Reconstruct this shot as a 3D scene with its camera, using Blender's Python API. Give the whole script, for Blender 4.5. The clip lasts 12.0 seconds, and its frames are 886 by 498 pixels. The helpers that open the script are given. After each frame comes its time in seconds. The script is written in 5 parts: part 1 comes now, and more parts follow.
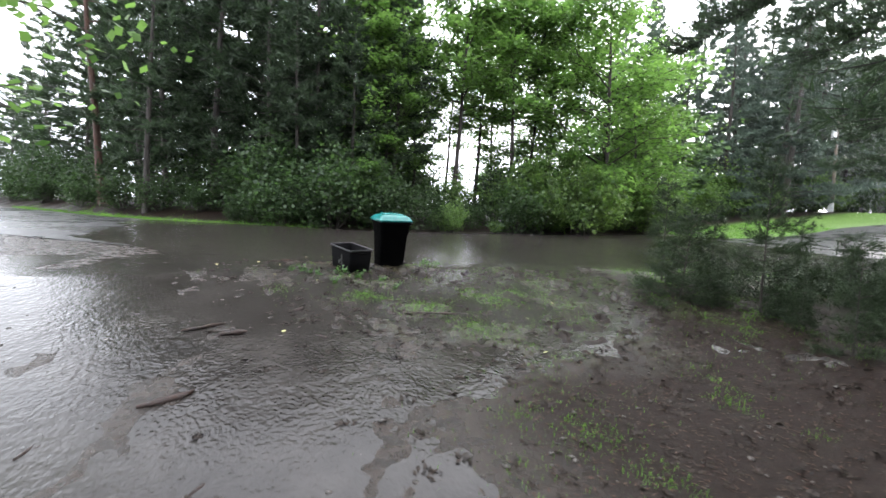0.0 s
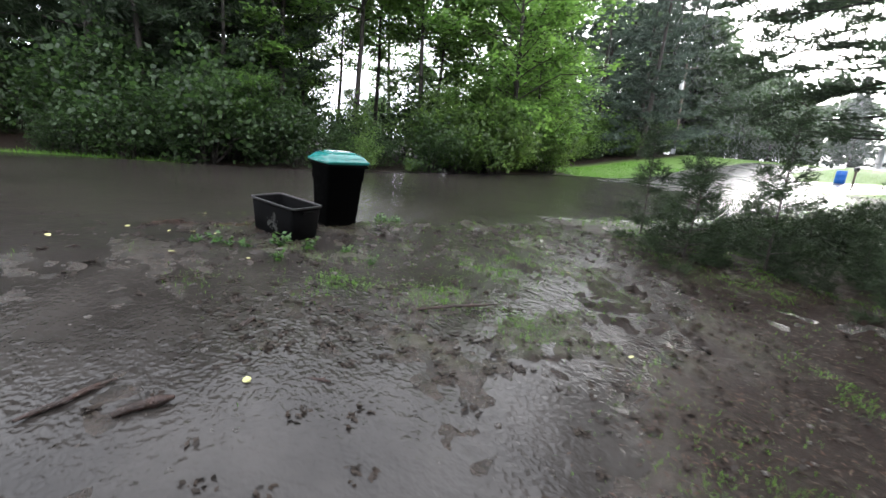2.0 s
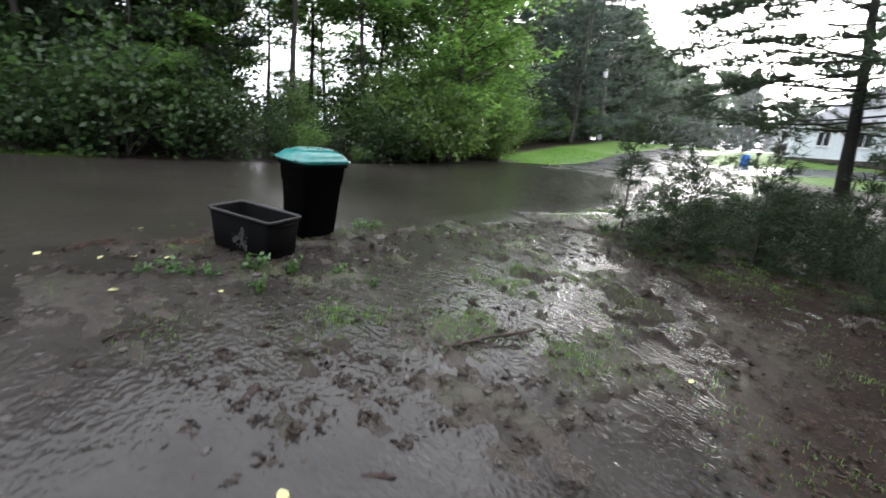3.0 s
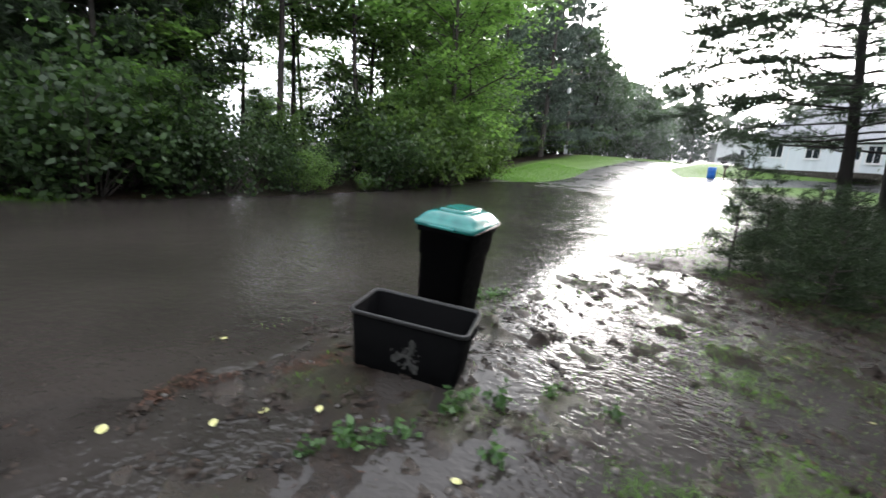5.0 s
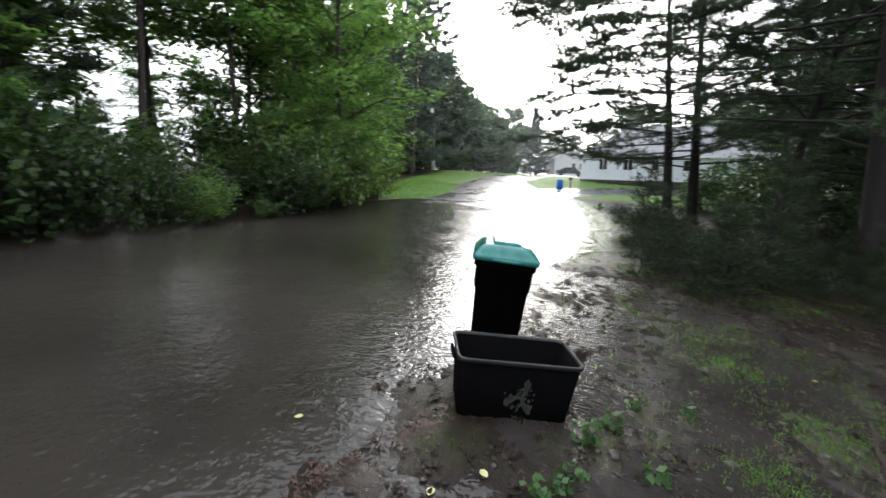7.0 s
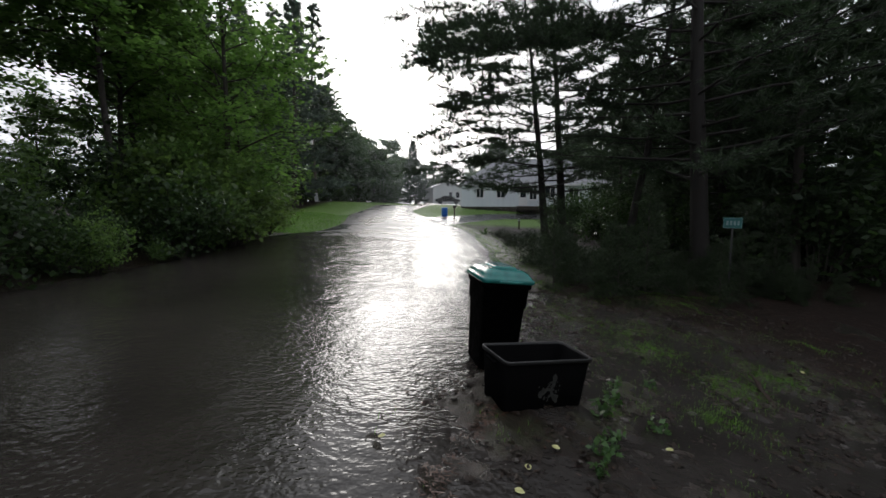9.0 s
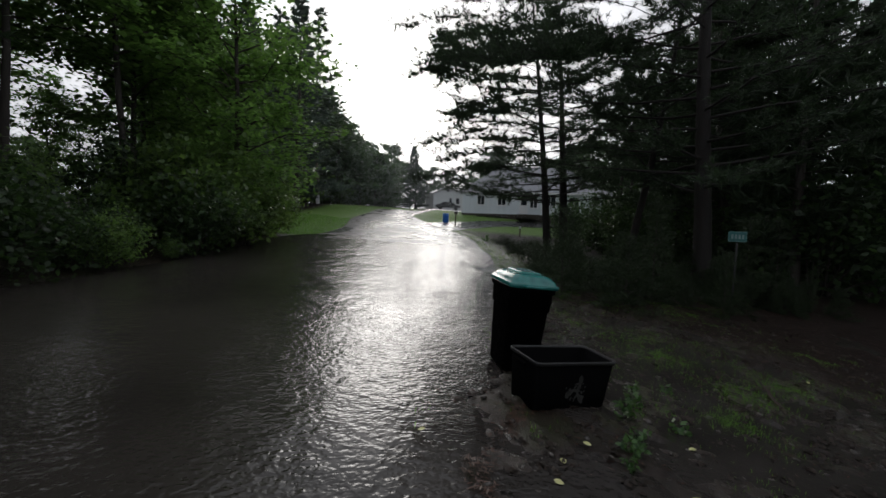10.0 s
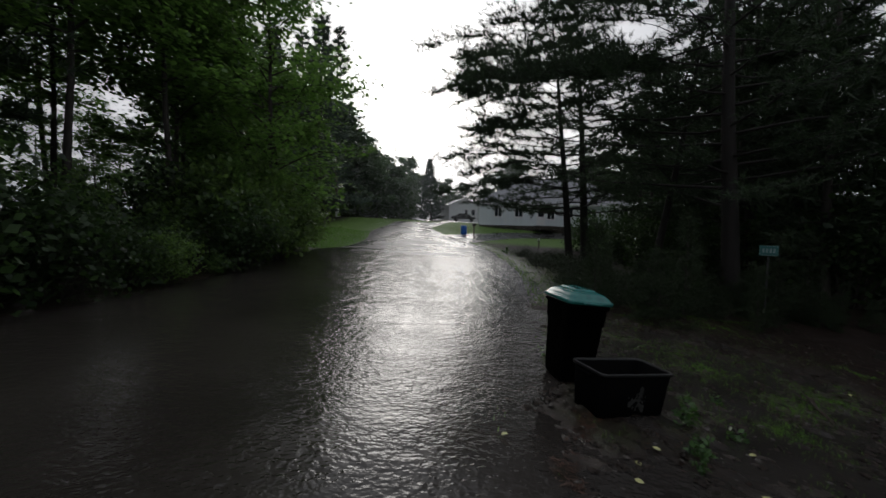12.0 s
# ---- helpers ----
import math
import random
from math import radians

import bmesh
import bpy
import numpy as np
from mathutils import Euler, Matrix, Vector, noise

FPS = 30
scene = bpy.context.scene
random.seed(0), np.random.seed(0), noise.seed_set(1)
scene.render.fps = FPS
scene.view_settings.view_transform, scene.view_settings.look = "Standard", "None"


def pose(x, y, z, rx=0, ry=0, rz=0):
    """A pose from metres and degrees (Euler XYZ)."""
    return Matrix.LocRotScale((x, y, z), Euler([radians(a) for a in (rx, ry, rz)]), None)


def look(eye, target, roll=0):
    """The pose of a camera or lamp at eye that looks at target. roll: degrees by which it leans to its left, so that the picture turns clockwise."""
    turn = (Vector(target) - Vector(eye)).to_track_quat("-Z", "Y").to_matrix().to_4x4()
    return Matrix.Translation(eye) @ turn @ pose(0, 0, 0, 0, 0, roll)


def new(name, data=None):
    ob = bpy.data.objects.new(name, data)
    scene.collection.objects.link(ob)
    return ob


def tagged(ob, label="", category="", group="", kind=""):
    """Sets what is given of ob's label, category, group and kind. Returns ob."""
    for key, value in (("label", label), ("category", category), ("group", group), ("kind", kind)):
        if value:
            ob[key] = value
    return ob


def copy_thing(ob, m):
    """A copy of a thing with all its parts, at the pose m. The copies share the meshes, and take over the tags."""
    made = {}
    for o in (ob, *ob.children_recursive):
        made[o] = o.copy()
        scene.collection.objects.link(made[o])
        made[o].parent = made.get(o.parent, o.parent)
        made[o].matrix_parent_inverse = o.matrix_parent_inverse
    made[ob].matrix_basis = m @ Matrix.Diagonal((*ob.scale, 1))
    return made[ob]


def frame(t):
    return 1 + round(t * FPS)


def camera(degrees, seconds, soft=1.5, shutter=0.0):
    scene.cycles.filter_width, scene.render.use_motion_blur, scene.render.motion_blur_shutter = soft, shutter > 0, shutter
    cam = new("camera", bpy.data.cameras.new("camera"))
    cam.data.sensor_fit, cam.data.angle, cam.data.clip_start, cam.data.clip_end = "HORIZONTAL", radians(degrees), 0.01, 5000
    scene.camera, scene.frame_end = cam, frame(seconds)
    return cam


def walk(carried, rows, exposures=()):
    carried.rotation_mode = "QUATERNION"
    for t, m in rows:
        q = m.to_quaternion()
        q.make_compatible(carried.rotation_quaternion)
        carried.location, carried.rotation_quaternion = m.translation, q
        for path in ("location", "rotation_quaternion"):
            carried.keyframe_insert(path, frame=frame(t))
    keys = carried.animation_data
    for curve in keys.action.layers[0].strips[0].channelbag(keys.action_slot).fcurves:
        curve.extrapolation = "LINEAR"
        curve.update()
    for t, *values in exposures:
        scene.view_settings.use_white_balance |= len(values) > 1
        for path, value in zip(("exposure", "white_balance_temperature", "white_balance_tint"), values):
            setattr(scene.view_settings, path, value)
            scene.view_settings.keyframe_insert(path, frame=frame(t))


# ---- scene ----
cam = camera(93.4, 12.0, shutter=0.4)
PATH = [
    (0, (0.582, -0.560, 1.182), (1.477, 1.219, 0.995), 2.4),
    (0.5, (0.495, 0.148, 1.210), (1.514, 1.853, 0.975), 1.6),
    (1, (0.412, 0.739, 1.249), (1.677, 2.270, 1.015), 4.2),
    (1.5, (0.259, 1.326, 1.252), (1.644, 2.728, 0.910), 2.7),
    (2, (0.271, 2.003, 1.207), (1.641, 3.385, 0.743), 4.3),
    (2.5, (0.264, 2.556, 1.222), (1.698, 3.878, 0.779), 6.1),
    (3, (0.240, 3.125, 1.280), (1.812, 4.252, 0.773), 4.2),
    (3.2, (0.298, 3.358, 1.321), (1.924, 4.427, 0.860), 3.9),
    (4.8, (0.258, 5.466, 1.496), (1.981, 6.381, 1.055), 4.8),
    (5, (0.209, 5.730, 1.494), (1.911, 6.685, 1.059), 3.2),
    (5.5, (0.040, 6.236, 1.517), (1.705, 7.263, 1.099), 3.1),
    (6, (-0.194, 6.661, 1.541), (1.555, 7.537, 1.126), 3.0),
    (6.5, (-0.257, 7.003, 1.538), (1.589, 7.679, 1.170), 2.4),
    (7, (-0.257, 7.236, 1.584), (1.680, 7.600, 1.246), 2.0),
    (7.5, (-0.313, 7.624, 1.612), (1.662, 7.686, 1.304), -0.0),
    (7.7, (-0.336, 7.772, 1.614), (1.642, 7.770, 1.320), -0.7),
    (9.3, (-0.898, 8.502, 1.650), (1.079, 8.259, 1.470), -0.6),
    (9.5, (-0.897, 8.577, 1.633), (1.079, 8.346, 1.433), -2.8),
    (10, (-0.994, 8.736, 1.645), (0.987, 8.519, 1.481), 1.8),
    (10.5, (-1.197, 8.891, 1.666), (0.789, 8.737, 1.488), 0.3),
    (11, (-1.305, 9.106, 1.714), (0.678, 8.908, 1.543), 0.3),
    (11.5, (-1.340, 9.294, 1.752), (0.639, 9.063, 1.578), 1.0),
    (12, (-1.320, 9.324, 1.761), (0.671, 9.169, 1.647), 1.4),
]
walk(cam, [(t, look(eye, target, roll)) for t, eye, target, roll in PATH],
     exposures=[(0, 1.45), (2.5, 1.1), (5.5, 0.78), (6.5, 0.66), (7.5, 0.08), (9.5, -1.2), (10.5, -1.52), (12, -1.8)])

# ---- world and sun ----
world = bpy.data.worlds.new("sky")
scene.world = world
world.use_nodes = True
wn, wl = world.node_tree.nodes, world.node_tree.links
wn.clear()
sky = wn.new("ShaderNodeTexSky")
sky.sky_type = "NISHITA"
sky.sun_disc = False
sky.sun_elevation, sky.sun_rotation = radians(16), radians(91)
sky.air_density, sky.dust_density = 2.0, 6.0
grey = wn.new("ShaderNodeHueSaturation")
grey.inputs["Saturation"].default_value = 0.12
grey.inputs["Value"].default_value = 0.40
cloud = wn.new("ShaderNodeMixRGB")
cloud.inputs["Fac"].default_value = 0.72
cloud.inputs["Color2"].default_value = (1.92, 2.0, 2.22, 1)
back = wn.new("ShaderNodeBackground")
back.inputs["Strength"].default_value = 1.0
out = wn.new("ShaderNodeOutputWorld")
wl.new(sky.outputs[0], grey.inputs["Color"])
wl.new(grey.outputs[0], cloud.inputs["Color1"])
wl.new(cloud.outputs[0], back.inputs["Color"])
wl.new(back.outputs[0], out.inputs["Surface"])

sun = new("sun", bpy.data.lights.new("sun", "SUN"))
sun.data.energy, sun.data.angle, sun.data.color = 0.9, radians(24), (1.0, 0.96, 0.9)
sun.matrix_world = look((60, -1, 17), (0, 0, 0))


# ---- materials ----
def material(name):
    m = bpy.data.materials.new(name)
    m.use_nodes = True
    nt = m.node_tree
    b = nt.nodes["Principled BSDF"]
    return m, nt, b


def noise_node(nt, scale, detail=4, rough=0.55, coords=None, stretch=None, kind="Object"):
    tc = nt.nodes.new("ShaderNodeTexCoord")
    n = nt.nodes.new("ShaderNodeTexNoise")
    n.inputs["Scale"].default_value, n.inputs["Detail"].default_value, n.inputs["Roughness"].default_value = scale, detail, rough
    src = tc.outputs[kind]
    if stretch:
        mp = nt.nodes.new("ShaderNodeMapping")
        mp.inputs["Scale"].default_value = stretch
        nt.links.new(src, mp.inputs["Vector"])
        src = mp.outputs[0]
    nt.links.new(src, n.inputs["Vector"])
    return n


def ramp(nt, fac, stops):
    r = nt.nodes.new("ShaderNodeValToRGB")
    el = r.color_ramp.elements
    while len(el) < len(stops):
        el.new(0.5)
    for e, (p, c) in zip(el, stops):
        e.position, e.color = p, (*c, 1) if len(c) == 3 else c
    nt.links.new(fac, r.inputs["Fac"])
    return r


def grey_ramp(nt, fac, a, va, b, vb):
    return ramp(nt, fac, [(a, (va,) * 3), (b, (vb,) * 3)])


def mix(nt, fac, c1, c2, mode="MIX"):
    m = nt.nodes.new("ShaderNodeMixRGB")
    m.blend_type = mode
    for sock, v in (("Fac", fac), ("Color1", c1), ("Color2", c2)):
        if isinstance(v, (int, float)):
            m.inputs[sock].default_value = v
        elif isinstance(v, tuple):
            m.inputs[sock].default_value = (*v, 1)
        else:
            nt.links.new(v, m.inputs[sock])
    return m


def bump(nt, b, height, strength, distance):
    n = nt.nodes.new("ShaderNodeBump")
    n.inputs["Strength"].default_value, n.inputs["Distance"].default_value = strength, distance
    nt.links.new(height, n.inputs["Height"])
    nt.links.new(n.outputs[0], b.inputs["Normal"])
    return n


def simple(name, c1, c2, scale=6.0, rough=0.6, metal=0.0, bumpy=0.0, dist=0.01, stretch=None, spec=0.5):
    m, nt, b = material(name)
    n = noise_node(nt, scale, 6, 0.6, stretch=stretch)
    r = ramp(nt, n.outputs["Fac"], [(0.3, c1), (0.7, c2)])
    nt.links.new(r.outputs[0], b.inputs["Base Color"])
    rr = grey_ramp(nt, n.outputs["Fac"], 0.3, max(rough - 0.12, 0.03), 0.7, min(rough + 0.12, 1))
    nt.links.new(rr.outputs[0], b.inputs["Roughness"])
    b.inputs["Metallic"].default_value = metal
    b.inputs["Specular IOR Level"].default_value = spec
    if bumpy:
        f = noise_node(nt, scale * 5, 5, 0.6, stretch=stretch)
        bump(nt, b, f.outputs["Fac"], bumpy, dist)
    return m


def leaf_material(name, dark, light, glow, through_amount=0.35, rough=0.4, sat=0.8):
    m, nt, b = material(name)
    geo = nt.nodes.new("ShaderNodeNewGeometry")
    info = nt.nodes.new("ShaderNodeObjectInfo")
    n = noise_node(nt, 0.9, 3)
    a = nt.nodes.new("ShaderNodeMath")
    a.operation = "ADD"
    nt.links.new(geo.outputs["Random Per Island"], a.inputs[0])
    nt.links.new(n.outputs["Fac"], a.inputs[1])
    r = ramp(nt, a.outputs[0], [(0.45, dark), (1.3, light)])
    hs = nt.nodes.new("ShaderNodeHueSaturation")
    hs.inputs["Saturation"].default_value = sat
    v = nt.nodes.new("ShaderNodeMapRange")
    v.inputs["To Min"].default_value, v.inputs["To Max"].default_value = 0.64, 1.0
    nt.links.new(info.outputs["Random"], v.inputs["Value"])
    nt.links.new(v.outputs[0], hs.inputs["Value"])
    nt.links.new(r.outputs[0], hs.inputs["Color"])
    nt.links.new(hs.outputs[0], b.inputs["Base Color"])
    b.inputs["Roughness"].default_value = rough
    b.inputs["Specular IOR Level"].default_value = 0.28
    t = nt.nodes.new("ShaderNodeBsdfTranslucent")
    tm = mix(nt, 1.0, hs.outputs[0], glow, "MULTIPLY")
    nt.links.new(tm.outputs[0], t.inputs["Color"])
    ms = nt.nodes.new("ShaderNodeMixShader")
    ms.inputs["Fac"].default_value = through_amount
    o = nt.nodes["Material Output"]
    nt.links.new(b.outputs[0], ms.inputs[1])
    nt.links.new(t.outputs[0], ms.inputs[2])
    nt.links.new(ms.outputs[0], o.inputs["Surface"])
    return m


MAPLE = leaf_material("maple leaves", (0.036, 0.082, 0.020), (0.115, 0.22, 0.05), (2.0, 2.3, 1.2), 0.5, 0.35)
SHRUB = leaf_material("shrub leaves", (0.014, 0.033, 0.012), (0.046, 0.09, 0.029), (1.6, 1.9, 1.0), 0.42, 0.35)
BRIGHT = leaf_material("bright shrub leaves", (0.052, 0.105, 0.028), (0.125, 0.22, 0.06), (1.9, 2.1, 1.0), 0.5, 0.35)
NEEDLE = leaf_material("pine needles", (0.02, 0.039, 0.021), (0.05, 0.082, 0.04), (1.3, 1.6, 1.0), 0.32, 0.45)
NEEDLE_YOUNG = leaf_material("young pine needles", (0.010, 0.022, 0.009), (0.034, 0.06, 0.022), (1.3, 1.6, 0.8), 0.25, 0.5)
# pale blue-grey needles: haze over the far spruces is mixed into this colour
HAZED_SPRUCE = leaf_material("spruce needles paled for haze", (0.055, 0.09, 0.072), (0.105, 0.15, 0.115), (1.2, 1.4, 1.0), 0.2, 0.5)
# far broadleaf green, lightened so the colour itself carries the haze
HAZED_LEAF = leaf_material("distant leaves paled for haze", (0.06, 0.102, 0.066), (0.115, 0.175, 0.105), (1.5, 1.8, 1.0), 0.35, 0.5)
GRASS = leaf_material("wet grass", (0.055, 0.13, 0.024), (0.15, 0.30, 0.055), (1.5, 1.8, 0.8), 0.3, 0.3, 1.05)
WEED = leaf_material("weed leaves", (0.03, 0.09, 0.02), (0.08, 0.19, 0.04), (1.6, 1.9, 0.8), 0.35, 0.3)
BARK = simple("dark wet bark", (0.016, 0.013, 0.011), (0.06, 0.05, 0.042), 9, 0.7, bumpy=0.9, dist=0.03, stretch=(1, 1, 0.25))
PINE_BARK = simple("pine bark", (0.006, 0.005, 0.0045), (0.022, 0.017, 0.015), 7, 0.75, bumpy=0.9, dist=0.03, stretch=(1, 1, 0.3))
RED_BARK = simple("red pine bark", (0.035, 0.018, 0.013), (0.10, 0.052, 0.036), 6, 0.75, bumpy=0.8, dist=0.03, stretch=(1, 1, 0.3))
PLASTIC = simple("black weathered plastic", (0.0012, 0.0012, 0.0014), (0.003, 0.003, 0.0033), 14, 0.75, bumpy=0.1, dist=0.004, spec=0.04)
RIM = simple("scuffed plastic rim", (0.003, 0.003, 0.0034), (0.026, 0.026, 0.027), 16, 0.5, bumpy=0.2, dist=0.004)
TEAL = simple("wet teal plastic", (0.012, 0.13, 0.12), (0.022, 0.2, 0.18), 8, 0.16, bumpy=0.06, dist=0.004)
DECAL = simple("worn white print", (0.006, 0.006, 0.006), (0.075, 0.075, 0.07), 45, 0.7)
BLUE = simple("blue barrel plastic", (0.012, 0.10, 0.42), (0.03, 0.17, 0.6), 6, 0.35)
SIDING = simple("pale grey siding", (0.60, 0.65, 0.68), (0.70, 0.75, 0.78), 3, 0.5)
SIDING_2 = simple("beige siding", (0.58, 0.61, 0.60), (0.68, 0.71, 0.70), 3, 0.5)
ROOF = simple("grey shingle roof", (0.16, 0.165, 0.175), (0.30, 0.31, 0.33), 30, 0.55, bumpy=0.5, dist=0.02)
ROOF_2 = simple("pale metal roof", (0.6, 0.62, 0.64), (0.72, 0.74, 0.76), 3, 0.25)
WHITE = simple("white paint", (0.68, 0.69, 0.70), (0.8, 0.8, 0.8), 5, 0.5)
FADED = simple("faded pale sheet", (0.12, 0.2, 0.2), (0.22, 0.32, 0.31), 9, 0.4)
DARK = simple("dark paint", (0.01, 0.01, 0.012), (0.03, 0.03, 0.032), 5, 0.35)
GREYWOOD = simple("grey weathered wood", (0.09, 0.07, 0.055), (0.2, 0.16, 0.13), 8, 0.8, bumpy=0.5, dist=0.01, stretch=(1, 1, 0.1))
SIGN = simple("teal reflective sign sheet", (0.006, 0.085, 0.08), (0.01, 0.13, 0.12), 6, 0.4)
YELLOW = simple("yellowed leaf", (0.42, 0.42, 0.14), (0.62, 0.60, 0.3), 30, 0.4)
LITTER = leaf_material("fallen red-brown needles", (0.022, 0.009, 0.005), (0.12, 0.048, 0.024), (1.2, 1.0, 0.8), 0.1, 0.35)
SODDEN = leaf_material("sodden dark leaves", (0.010, 0.007, 0.005), (0.04, 0.024, 0.014), (1.0, 1.0, 0.8), 0.05, 0.6)
STICKM = simple("wet red-brown bark piece", (0.01, 0.005, 0.004), (0.045, 0.019, 0.013), 12, 0.4, bumpy=0.9, dist=0.02)
STONE = simple("wet stone", (0.02, 0.017, 0.015), (0.085, 0.072, 0.062), 18, 0.3, bumpy=0.5, dist=0.01)
m, nt, b = material("window glass")
b.inputs["Base Color"].default_value, b.inputs["Roughness"].default_value = (0.02, 0.025, 0.03, 1), 0.04
GLASS = m


def wet_ground():
    """Mud and gravel, pine litter and lawn, sorted by attributes laid out on the plan."""
    m, nt, b = material("wet ground")
    at = {}
    for k in ("lawn", "litter"):
        a = nt.nodes.new("ShaderNodeAttribute")
        a.attribute_name = k
        at[k] = a
    big, mid, fine = noise_node(nt, 0.8, 5), noise_node(nt, 7, 5, 0.65), noise_node(nt, 55, 4, 0.7)
    mud = ramp(nt, mid.outputs["Fac"], [(0.3, (0.012, 0.0085, 0.006)), (0.5, (0.029, 0.020, 0.0145)), (0.75, (0.054, 0.040, 0.031))])
    grit = ramp(nt, fine.outputs["Fac"], [(0.35, (0.35, 0.35, 0.35)), (0.65, (1.3, 1.25, 1.2))])
    mudg = mix(nt, 0.8, mud.outputs[0], grit.outputs[0], "MULTIPLY")
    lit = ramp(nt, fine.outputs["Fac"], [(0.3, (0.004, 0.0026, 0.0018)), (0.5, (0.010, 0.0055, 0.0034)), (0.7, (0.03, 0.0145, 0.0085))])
    law = ramp(nt, mid.outputs["Fac"], [(0.3, (0.05, 0.10, 0.018)), (0.7, (0.12, 0.21, 0.04))])
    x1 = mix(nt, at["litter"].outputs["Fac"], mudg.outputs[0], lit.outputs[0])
    x2 = mix(nt, at["lawn"].outputs["Fac"], x1.outputs[0], law.outputs[0])
    nt.links.new(x2.outputs[0], b.inputs["Base Color"])
    r = grey_ramp(nt, mid.outputs["Fac"], 0.35, 0.1, 0.65, 0.4)
    rl = mix(nt, at["litter"].outputs["Fac"], r.outputs[0], (0.6, 0.6, 0.6))
    rr = mix(nt, at["lawn"].outputs["Fac"], rl.outputs[0], (0.7, 0.7, 0.7))
    nt.links.new(rr.outputs[0], b.inputs["Roughness"])
    sp = mix(nt, at["litter"].outputs["Fac"], (0.5, 0.5, 0.5), (0.2, 0.2, 0.2))
    nt.links.new(sp.outputs[0], b.inputs["Specular IOR Level"])
    h = mix(nt, 0.5, mid.outputs["Fac"], fine.outputs["Fac"])
    bump(nt, b, h.outputs[0], 0.9, 0.03)
    return m


def asphalt():
    m, nt, b = material("wet asphalt")
    big, mid, fine = noise_node(nt, 0.5, 5), noise_node(nt, 4, 5), noise_node(nt, 90, 3, 0.7)
    c = ramp(nt, mid.outputs["Fac"], [(0.3, (0.032, 0.032, 0.033)), (0.7, (0.065, 0.063, 0.062))])
    f = ramp(nt, fine.outputs["Fac"], [(0.35, (0.6, 0.6, 0.6)), (0.65, (1.25, 1.25, 1.25))])
    x = mix(nt, 0.8, c.outputs[0], f.outputs[0], "MULTIPLY")
    nt.links.new(x.outputs[0], b.inputs["Base Color"])
    r = grey_ramp(nt, big.outputs["Fac"], 0.35, 0.2, 0.65, 0.38)
    nt.links.new(r.outputs[0], b.inputs["Roughness"])
    bump(nt, b, fine.outputs["Fac"], 0.5, 0.01)
    return m


def murky_water(name, c1, c2, rough, ripple, swell, patch=0.35, chop=0.2, ruffle=0.0):
    """Rain-struck muddy water, too murky to see far into."""
    m, nt, b = material(name)
    big = noise_node(nt, patch, 5, 0.6)
    c = ramp(nt, big.outputs["Fac"], [(0.3, c1), (0.7, c2)])
    nt.links.new(c.outputs[0], b.inputs["Base Color"])
    b.inputs["IOR"].default_value = 1.333
    rr = grey_ramp(nt, big.outputs["Fac"], 0.3, rough * 0.7, 0.7, rough * 1.4)
    # the open stretch of road is ruffled by wind and rain
    oc = nt.nodes.new("ShaderNodeTexCoord")
    sep = nt.nodes.new("ShaderNodeSeparateXYZ")
    nt.links.new(oc.outputs["Object"], sep.inputs[0])
    ruf = nt.nodes.new("ShaderNodeMapRange")
    ruf.inputs["From Min"].default_value, ruf.inputs["From Max"].default_value = 4.0, 18.0
    ruf.inputs["To Min"].default_value, ruf.inputs["To Max"].default_value = 0.0, ruffle
    nt.links.new(sep.outputs["X"], ruf.inputs["Value"])
    ra = mix(nt, 1.0, rr.outputs[0], ruf.outputs[0], "ADD")
    nt.links.new(ra.outputs[0], b.inputs["Roughness"])
    w0 = noise_node(nt, 2.6, 2, 0.5, stretch=(1.5, 1.0, 1))
    w1 = noise_node(nt, 9, 2, 0.5, stretch=(1.4, 1.0, 1))
    w2 = noise_node(nt, 24, 1, 0.4, stretch=(1.2, 1.0, 1))
    v = nt.nodes.new("ShaderNodeTexVoronoi")
    v.inputs["Scale"].default_value = 7
    tc = nt.nodes.new("ShaderNodeTexCoord")
    nt.links.new(tc.outputs["Object"], v.inputs["Vector"])
    ring = ramp(nt, v.outputs["Distance"], [(0.0, (0.9,) * 3), (0.05, (0.2,) * 3), (0.1, (0.75,) * 3), (0.16, (0.45,) * 3)])
    h0 = mix(nt, 0.42, w1.outputs["Fac"], w0.outputs["Fac"])
    h = mix(nt, chop, h0.outputs[0], w2.outputs["Fac"])
    h2 = mix(nt, 0.06, h.outputs[0], ring.outputs[0])
    calm = noise_node(nt, 0.75, 3, 0.5)
    cr_ = grey_ramp(nt, calm.outputs["Fac"], 0.36, 0.55, 0.6, 1.0)
    h3 = mix(nt, 1.0, h2.outputs[0], cr_.outputs[0], "MULTIPLY")
    bump(nt, b, h3.outputs[0], ripple, swell)
    return m


# white slivers that add up to a haze over the distance
HAZE_RAIN = leaf_material("rain slivers for haze", (0.8, 0.82, 0.84), (0.86, 0.88, 0.9), (1.0, 1.0, 1.0), 0.5, 0.3)
GROUND = wet_ground()
ASPHALT = asphalt()
WATER_ROAD = murky_water("murky road water", (0.022, 0.0192, 0.0172), (0.046, 0.040, 0.0355), 0.09, 1.0, 0.029, ruffle=0.08)
WATER_YARD = murky_water("shallow yard water", (0.02, 0.0172, 0.0155), (0.045, 0.040, 0.0365), 0.06, 1.0, 0.022, 1.3, 0.3)


